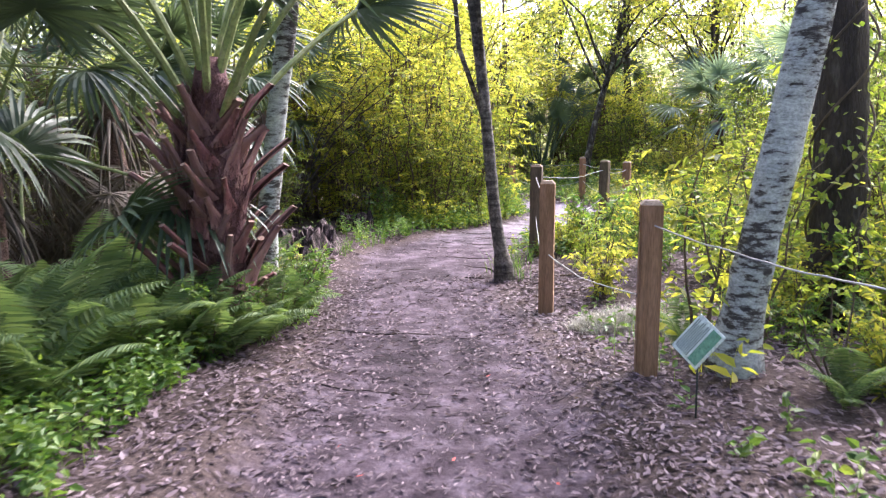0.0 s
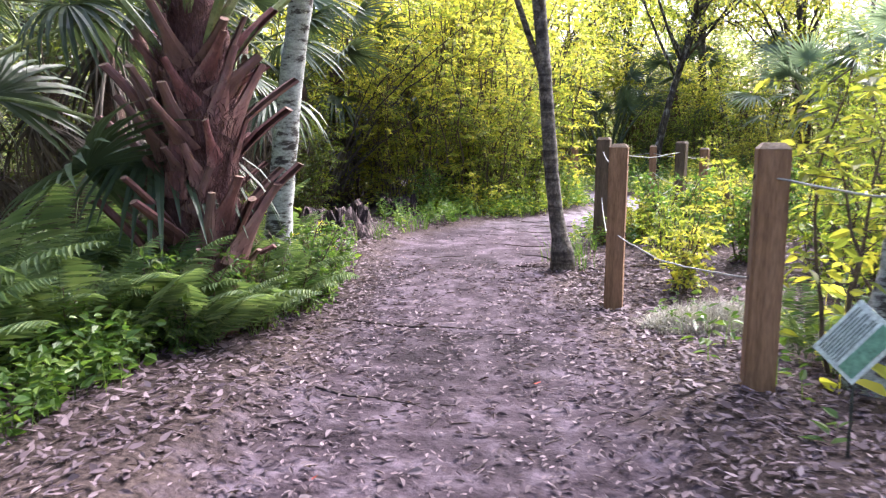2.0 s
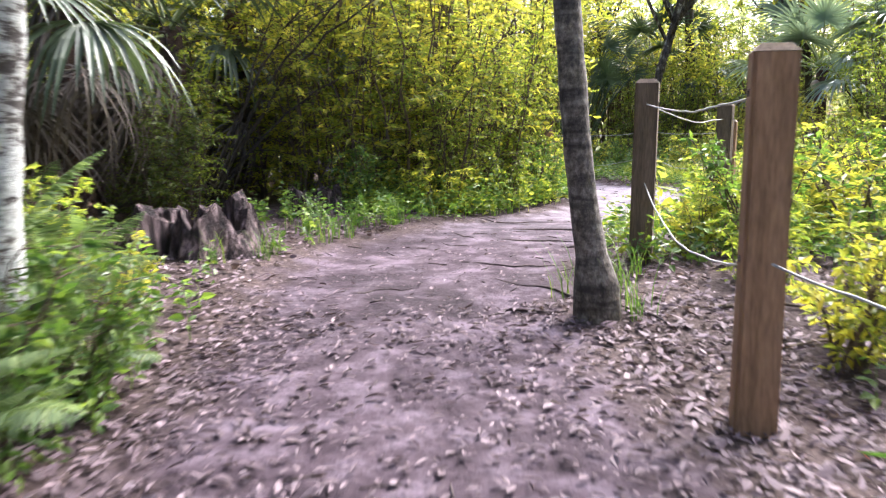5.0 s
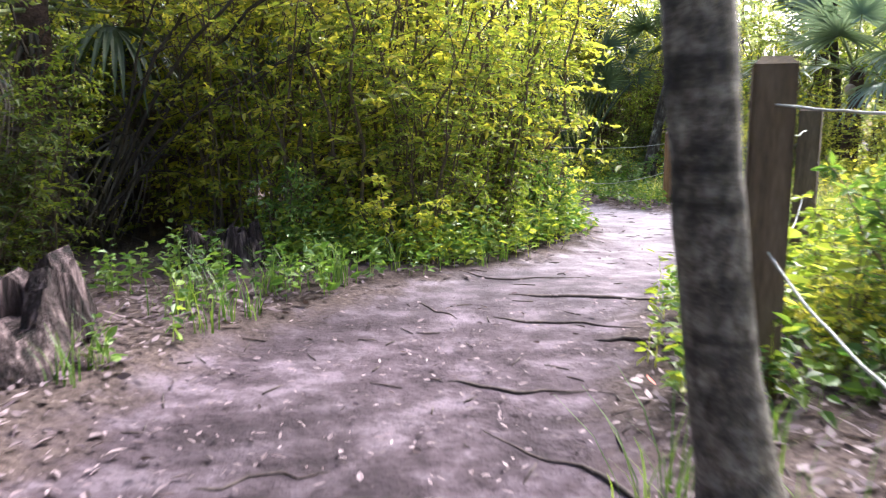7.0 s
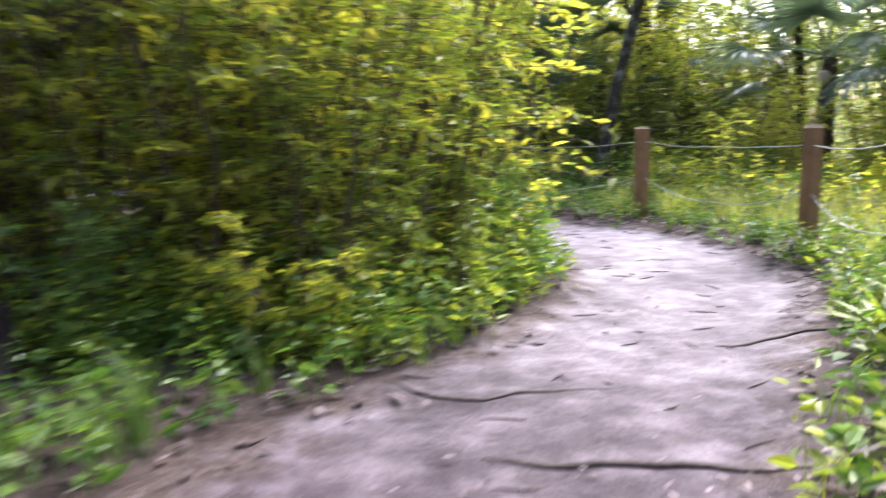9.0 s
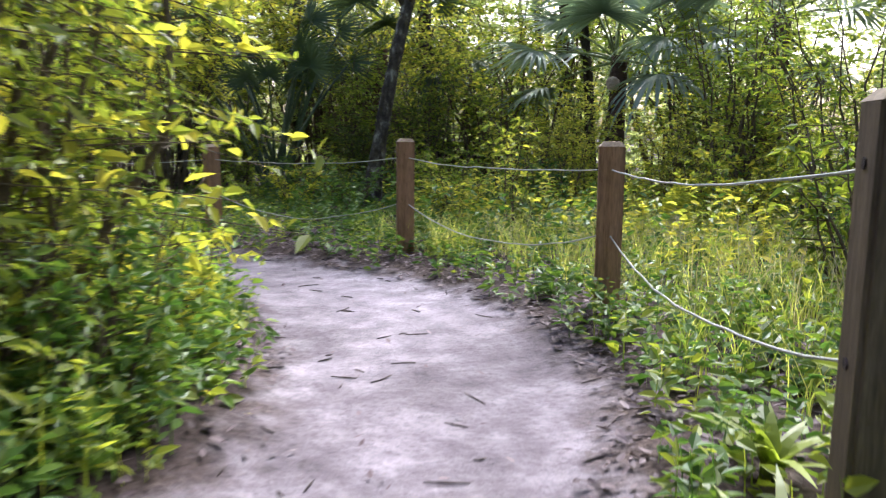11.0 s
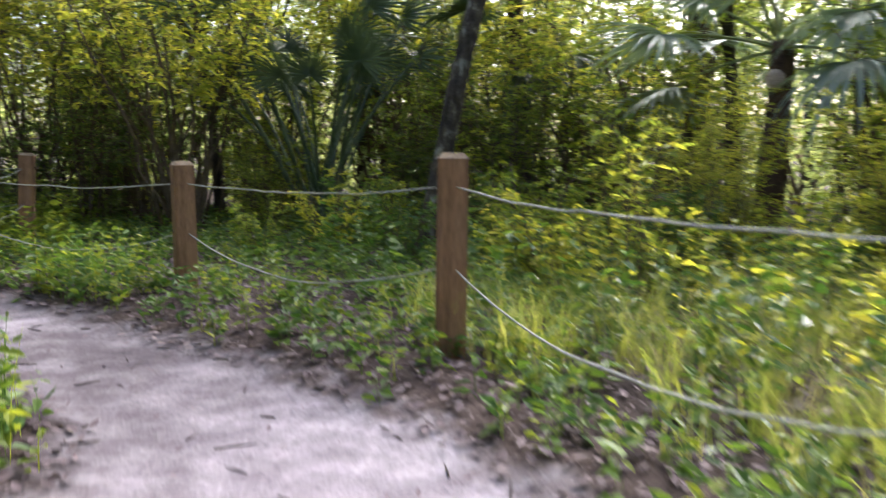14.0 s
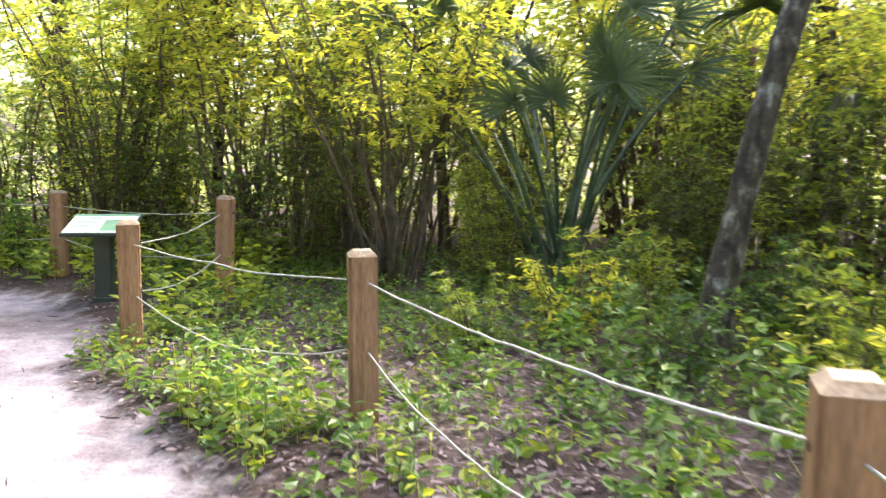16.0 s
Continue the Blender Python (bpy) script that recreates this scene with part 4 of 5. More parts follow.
def boot_mesh(seed):
    """A sawn-off leaf base: a thick curved tongue, wide at the foot, with a cut end."""
    r = np.random.default_rng(seed)
    n = 7
    t = np.linspace(0, 1, n)
    L = r.uniform(0.24, 0.46)
    x, z = 0.02 + 0.35 * L * t ** 1.4, L * t
    w = np.interp(t, [0, 0.3, 0.6, 1], [0.085, 0.055, 0.028, 0.023]) * r.uniform(0.9, 1.15)
    th = np.interp(t, [0, 0.5, 1], [0.012, 0.018, 0.017])
    ring = []
    for k in range(n):
        for sx, sy in ((0.6, -1), (1.4, -0.5), (1.6, 0), (1.4, 0.5), (0.6, 1), (-0.6, 0.8), (-1.0, 0), (-0.6, -0.8)):
            ring.append((x[k] + sx * th[k], sy * w[k], z[k]))
    v, q = np.array(ring), []
    for k in range(n - 1):
        for j in range(7):
            q.append([k * 8 + j, k * 8 + (j + 1) % 8, (k + 1) * 8 + (j + 1) % 8, (k + 1) * 8 + j])
    e = (n - 1) * 8
    q += [[e, e + 1, e + 6, e + 7], [e + 1, e + 2, e + 5, e + 6], [e + 2, e + 3, e + 4, e + 5]]
    return quad_mesh("boot", v, np.array(q), [BOOT, BOOT_CUT], False, [0] * (len(q) - 3) + [1] * 3)


BOOTS = [boot_mesh(s) for s in (70, 71, 72, 73, 74, 76)]


def frond_pose(z, rz, up, r=0.1):
    return pose(0, 0, z, 0, 0, rz) @ pose(r, 0, 0, 0, -up, 0)


def booted_palm(x, y):
    ob = thing("cabbage_palm", "young cabbage palm with reddish split leaf bases and green fan fronds", "palm", pose(x, y, z_at(x, y)))
    zz = np.linspace(-0.15, 2.35, 14)
    part("trunk", tube(np.stack([0.03 * np.sin(zz), 0 * zz, zz], 1), np.interp(zz, [-0.2, 0.4, 1.4, 2.0, 2.4], [0.22, 0.24, 0.24, 0.18, 0.09]), 16, 0.06), FIBRE, ob, "dark red fibrous trunk")
    r = np.random.default_rng(75)
    for k in range(76):
        z = 0.38 + 1.47 * (k / 76)
        a = k * 137.5 + r.uniform(-12, 12)
        s = r.uniform(0.7, 1.4)
        rad = np.interp(z, [0.2, 1.4, 2.0], [0.24, 0.21, 0.14])
        m = pose(0, 0, z, 0, 0, a) @ pose(rad, 0, 0, r.uniform(-32, 32), r.uniform(-14, 34), 0) @ Matrix.Scale(s, 4)
        part("boot", BOOTS[k % 6], None, ob, at=m)
    n = 5200
    zz, a = r.uniform(0.1, 2.1, n), r.uniform(0, 2 * np.pi, n)
    rad = np.interp(zz, [0.1, 1.4, 2.1], [0.27, 0.24, 0.15]) * r.uniform(0.9, 1.25, n)
    d = np.stack([np.cos(a), np.sin(a), 0 * a], 1) + r.standard_normal((n, 3)) * np.array([0.8, 0.8, 0])
    part("fibre", quad_mesh("fibre", *blades(np.stack([rad * np.cos(a), rad * np.sin(a), zz], 1), unit(d), r.uniform(0.06, 0.24, n), 0.005, 1.0), FIBRE), None, ob, "shaggy red-brown fibre")
    for k in range(16):
        f = k / 16
        up = 52 + 34 * f ** 0.9 + r.uniform(-5, 5)
        part("frond", FROND_BIG[k % 2], None, ob, at=frond_pose(1.7 + 0.6 * f, k * 137.5 + 40, up, 0.12 * (1 - f) + 0.02))


booted_palm(-1.93, 7.2)


def tall_palm(x, y, h, seed, dead=12, live=16, fronds=FROND):
    r = np.random.default_rng(seed)
    ob = thing("fan_palm", "dark fan palm with a skirt of hanging dead fronds" if dead else "green fan palm growing in the undergrowth", "palm", pose(x, y, z_at(x, y), 0, 0, r.uniform(0, 360)), "background palms")
    zz = np.linspace(-0.15, h, 10)
    part("trunk", tube(np.stack([0.05 * np.sin(zz + seed), 0.04 * np.cos(zz), zz], 1), np.interp(zz, [-0.2, 0.3, h], [0.2, 0.16, 0.12]), 12, 0.06), PALM_BARK, ob)
    for k in range(dead):
        part("dead_frond", FROND_DEAD[k % 2], None, ob, "brown hanging dead frond", frond_pose(h - 0.25 - 0.5 * r.uniform(0, 1), k * 137.5, r.uniform(-68, -25), 0.1))
    for k in range(live):
        f = k / live
        part("frond", fronds[k % 3], None, ob, at=frond_pose(h - 0.1 + 0.2 * f, k * 137.5 + 20, -12 + 90 * f ** 0.9 + r.uniform(-6, 6), 0.06))


for a in ((-3.6, 9.6, 2.5, 80, 22, 0), (-5.1, 8.4, 2.4, 81, 14, 14), (-4.9, 10.9, 1.9, 82, 14, 14), (-6.6, 10.6, 2.8, 83, 12, 14), (-3.4, 13.3, 2.5, 84, 22, 2), (-7.8, 8.8, 2.2, 85, 12, 12),
          (-4.0, 14.9, 2.4, 86, 14, 14), (-6.3, 13.9, 3.0, 87, 12, 14), (-3.2, 10.9, 1.5, 88, 16, 0), (-3.9, 7.6, 1.7, 95, 12, 8),
          (5.9, 27.2, 2.6, 90, 6, 16), (8.3, 23.1, 2.2, 91, 0, 15, FROND_SKYLIT), (9.9, 21.6, 2.7, 93, 4, 14, FROND_SKYLIT), (-3.6, 7.4, 0.3, 96, 0, 5), (-3.0, 15.1, 2.0, 97, 16, 8), (-2.6, 16.6, 2.4, 98, 14, 8), (-4.2, 12.6, 2.2, 99, 14, 10)):
    tall_palm(*a)


def palmetto(x, y, seed):
    r = np.random.default_rng(seed)
    ob = thing("palmetto_clump", "clump of upright palmetto stalks with fan leaves in shade", "palm", pose(x, y, z_at(x, y)))
    for k in range(20):
        a = k * 137.5
        m = pose(0.12 * np.cos(a), 0.12 * np.sin(a), -0.05, 0, 0, a) @ pose(0, 0, 0, r.uniform(-30, 30), -r.uniform(62, 88), 0) @ Matrix.Scale(r.uniform(0.85, 1.2), 4)
        part("frond", FROND_UP[k % 2], None, ob, at=m)


palmetto(3.77, 26.0, 89)


def palm_stub(x, y, z):
    ob = thing("palm_stub", "pale pinkish broken frond base jutting from a fan palm", "palm", pose(x, y, z))
    t = np.linspace(0, 1, 7)
    c = np.stack([-0.14 * t, -0.26 * t, 0.05 * t - 0.05 * t * t], 1) + np.array([0.06, 0.1, 0])
    part("stub", tube(c, np.interp(t, [0, 0.5, 0.9, 1], [0.05, 0.075, 0.11, 0.085]), 12, 0.05), BOOT_PALE, ob)


palm_stub(8.14, 22.95, 1.80)


# ---- ferns ----
def fern_frond(seed, L, arch, green=FERN_GREEN):
    """One bipinnate frond that rises from the origin and arches along +x."""
    r = np.random.default_rng(seed)
    out, side = np.array([1.0, 0, 0]), np.array([0, 1.0, 0])
    rise = r.uniform(1.1, 1.5)

    def at(u):
        return out * L * 0.85 * u[:, None] ** 1.15 + np.array([0, 0, 1.0]) * (L * rise * (u - arch * u * u))[:, None] + side * (0.08 * L * np.sin(2.4 * u + seed))[:, None]
    pieces = [tube(at(np.linspace(0, 1, 8)), np.linspace(0.005, 0.001, 8), 3, cap=False)]
    u = np.linspace(0.14, 0.985, 30)
    p, tang = at(u), unit(at(u + 0.01) - at(u))
    for sg in (-1, 1):
        pl = 0.27 * L * np.sin(np.pi * np.clip(u * 0.86 + 0.12, 0, 1)) ** 0.8 * r.uniform(0.85, 1.1, 30)
        d = unit(side * sg + tang * 0.42 - np.array([0, 0, 0.22]) + r.standard_normal((30, 3)) * 0.05)
        up = unit(np.cross(d, tang) * sg)
        up *= np.where(up[:, 2:3] < 0, -1.0, 1.0)
        pieces.append(leaves(p, d, up, pl, 0.016 * L + 0.05 * pl, 0.12))
    return quad_mesh("frond", *join(*pieces), green)


FERN_FRONDS = [fern_frond(100 + k, L, a) for k, (L, a) in enumerate(((1.0, 0.45), (0.9, 0.55), (0.75, 0.5), (0.85, 0.38)))]
FERN_YELLOW = fern_frond(105, 0.8, 0.4, LEAF_GOLD)
FERN_SPOTS = [(-2.3, 6.0, 1.0), (-2.9, 5.6, 1.1), (-3.5, 6.2, 1.15), (-2.9, 6.6, 1.1), (-2.2, 6.6, 0.85), (-3.6, 7.0, 1.1), (-2.55, 7.4, 1.0), (-1.95, 7.7, 0.85), (-1.75, 8.2, 0.8), (-2.4, 8.1, 1.0),
              (-3.2, 7.9, 1.1), (-4.2, 6.8, 1.2), (-4.3, 5.6, 1.1), (-3.6, 5.1, 1.0), (-3.0, 4.9, 0.9), (-1.9, 9.2, 0.8), (-2.3, 9.7, 0.9), (-1.75, 6.7, 0.6),
              (-4.9, 6.3, 1.1), (-4.6, 7.5, 1.1), (-2.8, 8.8, 1.0), (-3.0, 11.4, 0.8), (2.35, 5.25, 0.5), (2.75, 5.65, 0.7), (3.2, 5.2, 0.6), (1.75, 6.5, 0.5), (2.6, 4.7, 0.4),
              (-0.2, 27.0, 0.8), (-4.0, 4.4, 0.9), (-3.3, 4.2, 0.8), (-2.1, 6.3, 0.75), (-2.55, 6.2, 0.9), (-1.85, 6.6, 0.7), (-1.7, 7.5, 0.75), (-1.6, 8.1, 0.65), (-2.55, 5.3, 0.8), (-3.2, 5.9, 1.0),
              (-2.75, 6.9, 1.0), (-3.9, 6.2, 1.1), (-2.1, 7.0, 0.8), (-3.4, 6.6, 1.1), (-2.7, 7.9, 0.9), (-2.1, 8.6, 0.8), (-3.1, 5.3, 0.9), (-3.9, 5.2, 1.0), (-1.55, 8.9, 0.6), (-1.72, 6.75, 0.85), (-2.0, 6.5, 0.9), (-1.58, 7.15, 0.75), (-2.3, 6.75, 0.95), (-1.5, 7.7, 0.7), (-2.2, 10.3, 0.7), (2.2, 5.0, 0.4)]
fr = np.random.default_rng(110)
for i, (x, y, k) in enumerate(FERN_SPOTS):
    ob = thing("fern", "feathery green fern with arching fronds on the forest floor", "fern", pose(x, y, z_at(x, y), fr.uniform(-6, 6), fr.uniform(-6, 6), fr.uniform(0, 360)) @ Matrix.Scale(k, 4), "ferns")
    for j in range(8):
        part("frond", FERN_FRONDS[(i + j) % 4], None, ob, at=pose(0, 0, 0, fr.uniform(-8, 8), fr.uniform(-14, 12), 51 * j + fr.uniform(-16, 16)) @ Matrix.Scale(fr.uniform(0.7, 1.05), 4))


ob = thing("yellow_fern", "upright yellow-green fern standing in the grassy clearing", "fern", pose(6.12, 18.8, z_at(6.12, 18.8)))
for k in range(7):
    part("frond", FERN_YELLOW, None, ob, at=pose(0, 0, 0, fr.uniform(-8, 8), -fr.uniform(25, 50), 51 * k) @ Matrix.Scale(fr.uniform(0.6, 0.8), 4))


# ---- low plants, grass and litter ----
def in_strip(n, x0, x1, y0, y1, r, lo=-9.0, hi=0.0):
    """Random places in a box, kept where the distance inside the path lies between lo and hi."""
    x, y = r.uniform(x0, x1, n), r.uniform(y0, y1, n)
    k = inside(x, y) + 0.12 * ripple(x * 2, y * 2)
    keep = (k > lo) & (k < hi)
    return x[keep], y[keep]


def weeds(name, label, x, y, height, leaf, per, mat, seed):
    r = np.random.default_rng(seed)
    n = len(x)
    base = np.stack([x, y, level(x, y)], 1)
    h = height * r.uniform(0.45, 1.15, n)
    P, D, L = [], [], []
    stems = []
    tipo = r.standard_normal((n, 2)) * 0.15 * height
    for k in range(per):
        f = 0.08 + 0.92 * (k + r.uniform(0, 1, n)) / per
        a = r.uniform(0, 2 * np.pi, n)
        c = base + np.stack([tipo[:, 0] * f, tipo[:, 1] * f, h * f], 1)
        d = np.stack([np.cos(a), np.sin(a), r.uniform(-0.3, 0.8, n)], 1)
        P.append(c + d * 0.012), D.append(d), L.append(leaf * r.uniform(0.55, 1.2, n) * (1.1 - 0.35 * f))
    P, D, L = np.concatenate(P), np.concatenate(D), np.concatenate(L)
    lv = leaves(P, D, np.array([0, 0, 1.0]) + r.standard_normal((len(P), 3)) * 0.5, L, L * r.uniform(0.36, 0.62, len(L)), 0.2)
    sd = np.stack([tipo[:, 0], tipo[:, 1], 0 * h], 1)
    st = blades(base, unit(sd + 1e-6), h, 0.0045, 0.15, 2)
    ob = quad_mesh(name, *join(lv, st), mat)
    tagged(new(name, ob), label, "undergrowth", kind="stuff")


def grass(name, label, x, y, height, width, mat, seed, bend=0.45):
    r = np.random.default_rng(seed)
    n = len(x)
    a = r.uniform(0, 2 * np.pi, n)
    d = np.stack([np.cos(a), np.sin(a), 0 * a], 1)
    v, q = blades(np.stack([x, y, level(x, y) - 0.01], 1), d, height * r.uniform(0.4, 1.15, n), width, bend)
    tagged(new(name, quad_mesh(name, v, q, mat)), label, "grass", kind="stuff")


def tufts(x, y, per, spread, r):
    return np.repeat(x, per) + r.standard_normal(len(x) * per) * spread, np.repeat(y, per) + r.standard_normal(len(y) * per) * spread


wr = np.random.default_rng(120)
x, y = in_strip(3000, -5, -1, 3.2, 9, wr, -3.4, -0.62)
weeds("undergrowth", "leafy green weeds under the ferns", x, y, 0.34, 0.085, 9, WEED, 121)
x, y = in_strip(1700, -3.6, 2.2, 8.5, 16, wr, -1.5, -0.02)
keep = (x < 1.8) & ~((y < 13.6) & (x > 0)) & ~((x > -2.5) & (x < -1.2) & (y > 10.8) & (y < 12.9))
weeds("undergrowth", "leafy green weeds at the foot of the thicket", x[keep], y[keep], 0.30, 0.075, 9, WEED, 122)
x, y = in_strip(2400, -1.5, 2.0, 14, 22.0, wr, -1.3, 0.0)
half = wr.uniform(0, 1, len(x)) < 0.5
weeds("undergrowth", "yellow-green weeds crowding the trail edge at the bend", x[half], y[half], 0.45, 0.08, 11, LEAF_MID, 123)
weeds("undergrowth", "dark green weeds crowding the trail edge at the bend", x[~half], y[~half], 0.42, 0.085, 11, WEED, 138)
x, y = in_strip(2200, 1.0, 6.5, 10.9, 16.5, wr, -4, 0.0)
half = wr.uniform(0, 1, len(x)) < 0.45
weeds("undergrowth", "bright weeds behind the rope fence", x[half], y[half], 0.28, 0.08, 9, LEAF_MID, 124)
weeds("undergrowth", "dark green weeds behind the rope fence", x[~half], y[~half], 0.26, 0.085, 9, WEED, 137)
x, y = in_strip(5600, -1.0, 8.5, 16.0, 28, wr, -5, 0.1)
keep = (x + 0.3 * y > 5.5)
clear = keep & ~((np.abs(x + 0.58) < 0.7) & (y < 25.1))
x, y = x[clear], y[clear]
half = wr.uniform(0, 1, len(x)) < 0.3
weeds("undergrowth", "bright leafy ground cover under the rope fence", x[half], y[half], 0.22, 0.07, 8, LEAF_MID, 129)
weeds("undergrowth", "low leafy ground cover under the rope fence", x[~half], y[~half], 0.20, 0.085, 8, WEED, 125)
x, y = in_strip(230, 1.2, 5, 2.5, 9.0, wr, -3.5, -0.25)
weeds("undergrowth", "scattered green seedlings in leaf litter", x, y, 0.26, 0.09, 8, WEED, 126)
x, y = in_strip(900, -6, 1, 23.5, 29, wr, -4, 0.0)
clear = ~((np.abs(x + 0.58) < 0.8) & (y < 25.3))
x, y = x[clear], y[clear]
weeds("undergrowth", "dense green plants beyond the lectern", x, y, 0.5, 0.12, 9, LEAF_MID, 127)

x, y = in_strip(420, 4.6, 8.5, 16.5, 24, wr, -6, -1.2)
weeds("undergrowth", "knee-high yellow-green weeds in the clearing", x, y, 0.62, 0.1, 12, LEAF_GOLD, 133)
x, y = in_strip(420, 3.4, 8.5, 17.5, 26, wr, -6, -0.9)
weeds("undergrowth", "knee-high dark green weeds in the clearing", x, y, 0.55, 0.11, 12, WEED, 134)
x, y = in_strip(260, 4.0, 9, 13.0, 20.0, wr, -6, -0.6)
x, y = tufts(x, y, 12, 0.06, wr)
grass("dry_grass", "dry straw-coloured grass in the clearing", x, y, 0.5, 0.005, STRAW, 135)
x, y = in_strip(780, 3.6, 9, 13.0, 20.5, wr, -6, -0.35)
x, y = tufts(x, y, 11, 0.05, wr)
grass("tall_grass", "tall straw-tipped grass in the clearing", x, y, 0.42, 0.006, GRASS, 130)
x, y = in_strip(220, -2.2, 2.0, 10, 20, wr, -0.5, 0.02)
x, y = tufts(x, y, 14, 0.03, wr)
grass("grass_tufts", "green grass tufts along the trail edge", x, y, 0.30, 0.007, WEED, 131)
x, y = np.array([-1.15, -1.05, -0.75, -0.4, 0.95, 0.72, 1.0]), np.array([12.5, 12.7, 13.1, 13.25, 9.9, 10.3, 10.45])
x, y = tufts(x, y, 26, 0.06, wr)
grass("grass_tufts", "bright grass clumps beside stump and tree", x, y, 0.4, 0.006, WEED, 132)

x, y = np.array([1.62, 1.75, 1.9, 1.58, 1.7, 1.42, 1.55, 3.3, 3.36, 2.2, 2.35, 2.6, 2.9]), np.array([5.75, 6.2, 6.8, 6.45, 5.45, 11.25, 11.5, 14.2, 14.5, 6.2, 7.3, 8.2, 9.0])
weeds("seedlings", "tall broad-leaved yellow-green plant beside a dark post", np.array([1.74, 1.8, 1.66]), np.array([11.75, 11.66, 11.9]), 0.95, 0.2, 11, LEAF_GOLD, 136)
weeds("seedlings", "bright yellow-green broad-leaved seedlings by the posts", x, y, 0.62, 0.15, 9, LEAF_GOLD, 128)


def rosette(x, y, n, length, seed):
    r = np.random.default_rng(seed)
    ob = thing("rosette_plant", "lance-leaved rosette plant at the trail edge", "plant", pose(x, y, z_at(x, y)), "rosette plants")
    for k in range(n):
        a = k * 2.4
        L = length * r.uniform(0.7, 1.1)
        d = np.array([[np.cos(a), np.sin(a), 0.0]])
        part("leaf", quad_mesh("leaf", *blades(np.zeros((1, 3)) - 0.01, d, L * 0.75, 0.075, r.uniform(0.4, 1.2), 7), LEAF_MID), None, ob)


rosette(2.60, 13.92, 16, 0.5, 1)
rosette(2.86, 13.62, 14, 0.46, 2)
rosette(3.12, 14.5, 14, 0.4, 3)


def litter(name, label, x, y, size, mat, seed):
    r = np.random.default_rng(seed)
    n = len(x)
    a = r.uniform(0, 2 * np.pi, n)
    d = np.stack([np.cos(a), np.sin(a), r.uniform(-0.1, 0.25, n)], 1)
    L = size * r.uniform(0.5, 1.3, n)
    nr = np.array([0, 0, 1.0]) + r.standard_normal((n, 3)) * 0.3
    v, q = leaves(np.stack([x, y, level(x, y) + 0.012 + r.uniform(0, 0.012, n)], 1), d, nr, L, L * r.uniform(0.25, 0.5, n), r.uniform(-0.25, 0.25))
    tagged(new(name, quad_mesh(name, v, q, mat)), label, "leaf litter", kind="stuff")


x, y = in_strip(33000, -3, 5.5, 1.5, 13.0, wr, -3.5, 0.02)
litter("leaf_litter", "dry brown leaves lying on the forest floor", x, y, 0.06, DEAD_LEAF, 140)
x, y = in_strip(6500, -2.5, 2, 1.5, 13, wr, 0.0, 3)
litter("trail_leaves", "small dry leaves scattered over the trail", x, y, 0.038, DEAD_LEAF, 141)
x, y = in_strip(11000, -1.2, 1.7, 2.0, 10.2, wr, -2, 2.4)
keep = wr.uniform(0, 1, len(x)) < np.clip(1 - inside(x, y) / 1.9, 0, 1) ** 1.6
x, y = x[keep], y[keep]
litter("leaf_litter", "pale dry leaves drifted along the fence side of the trail", x, y, 0.056, DEAD_LEAF, 145)
x, y = in_strip(8000, -3.2, 0, 2.0, 11, wr, -2, 1.5)
keep = wr.uniform(0, 1, len(x)) < np.clip(0.9 - inside(x, y) / 0.9, 0, 1) ** 1.4
litter("leaf_litter", "dark dry leaves gathered along the fern side of the trail", x[keep], y[keep], 0.055, DEAD_LEAF, 146)
x, y = in_strip(17000, 0, 5.5, 14.5, 25, wr, -2.3, 0.2)
keep = x + 0.35 * y > 7.6
litter("leaf_litter", "dry leaves lying under the rope fence", x[keep], y[keep], 0.055, DEAD_LEAF, 147)
x, y = in_strip(12000, -3, 7, 13, 27, wr, -2.0, 0.2)
litter("leaf_litter", "dry leaves along the edges of the sandy trail", x, y, 0.065, DEAD_LEAF, 142)
x, y = in_strip(1100, -2, 4, 13, 25, wr, 0.1, 3)
litter("trail_leaves", "few dry leaves on pale sand", x, y, 0.04, DEAD_LEAF, 143)
x, y = in_strip(24, -3, 4, 3, 12, wr, -1.5, 1)
litter("red_leaves", "fallen red leaves among the litter", x, y, 0.055, RED_LEAF, 144)


def stick(points, rad, name, label, mat=ROOT):
    p = np.array([(x, y, z_at(x, y) + dz) for x, y, dz in points])
    t = np.linspace(0, 1, 14)
    k = np.linspace(0, 1, len(p))
    c = np.stack([np.interp(t, k, p[:, i]) for i in range(3)], 1)
    c[:, 1] += 0.035 * np.sin(t * 9 + c[0, 0] * 5) + 0.012 * np.sin(t * 23 + c[0, 0])
    c[:, 2] = level(c[:, 0], c[:, 1]) + 0.5 * np.interp(t, k, [q[2] for q in points])
    ob = thing(name, label, "root" if "root" in name else "branch", group="exposed roots" if "root" in name else "")
    part("root_body" if "root" in name else "wood", tube(c, rad * 0.5 * np.interp(t, [0, 0.15, 0.5, 1], [0.3, 1, 0.9, 0.2]), 7, 0.08), mat, ob)


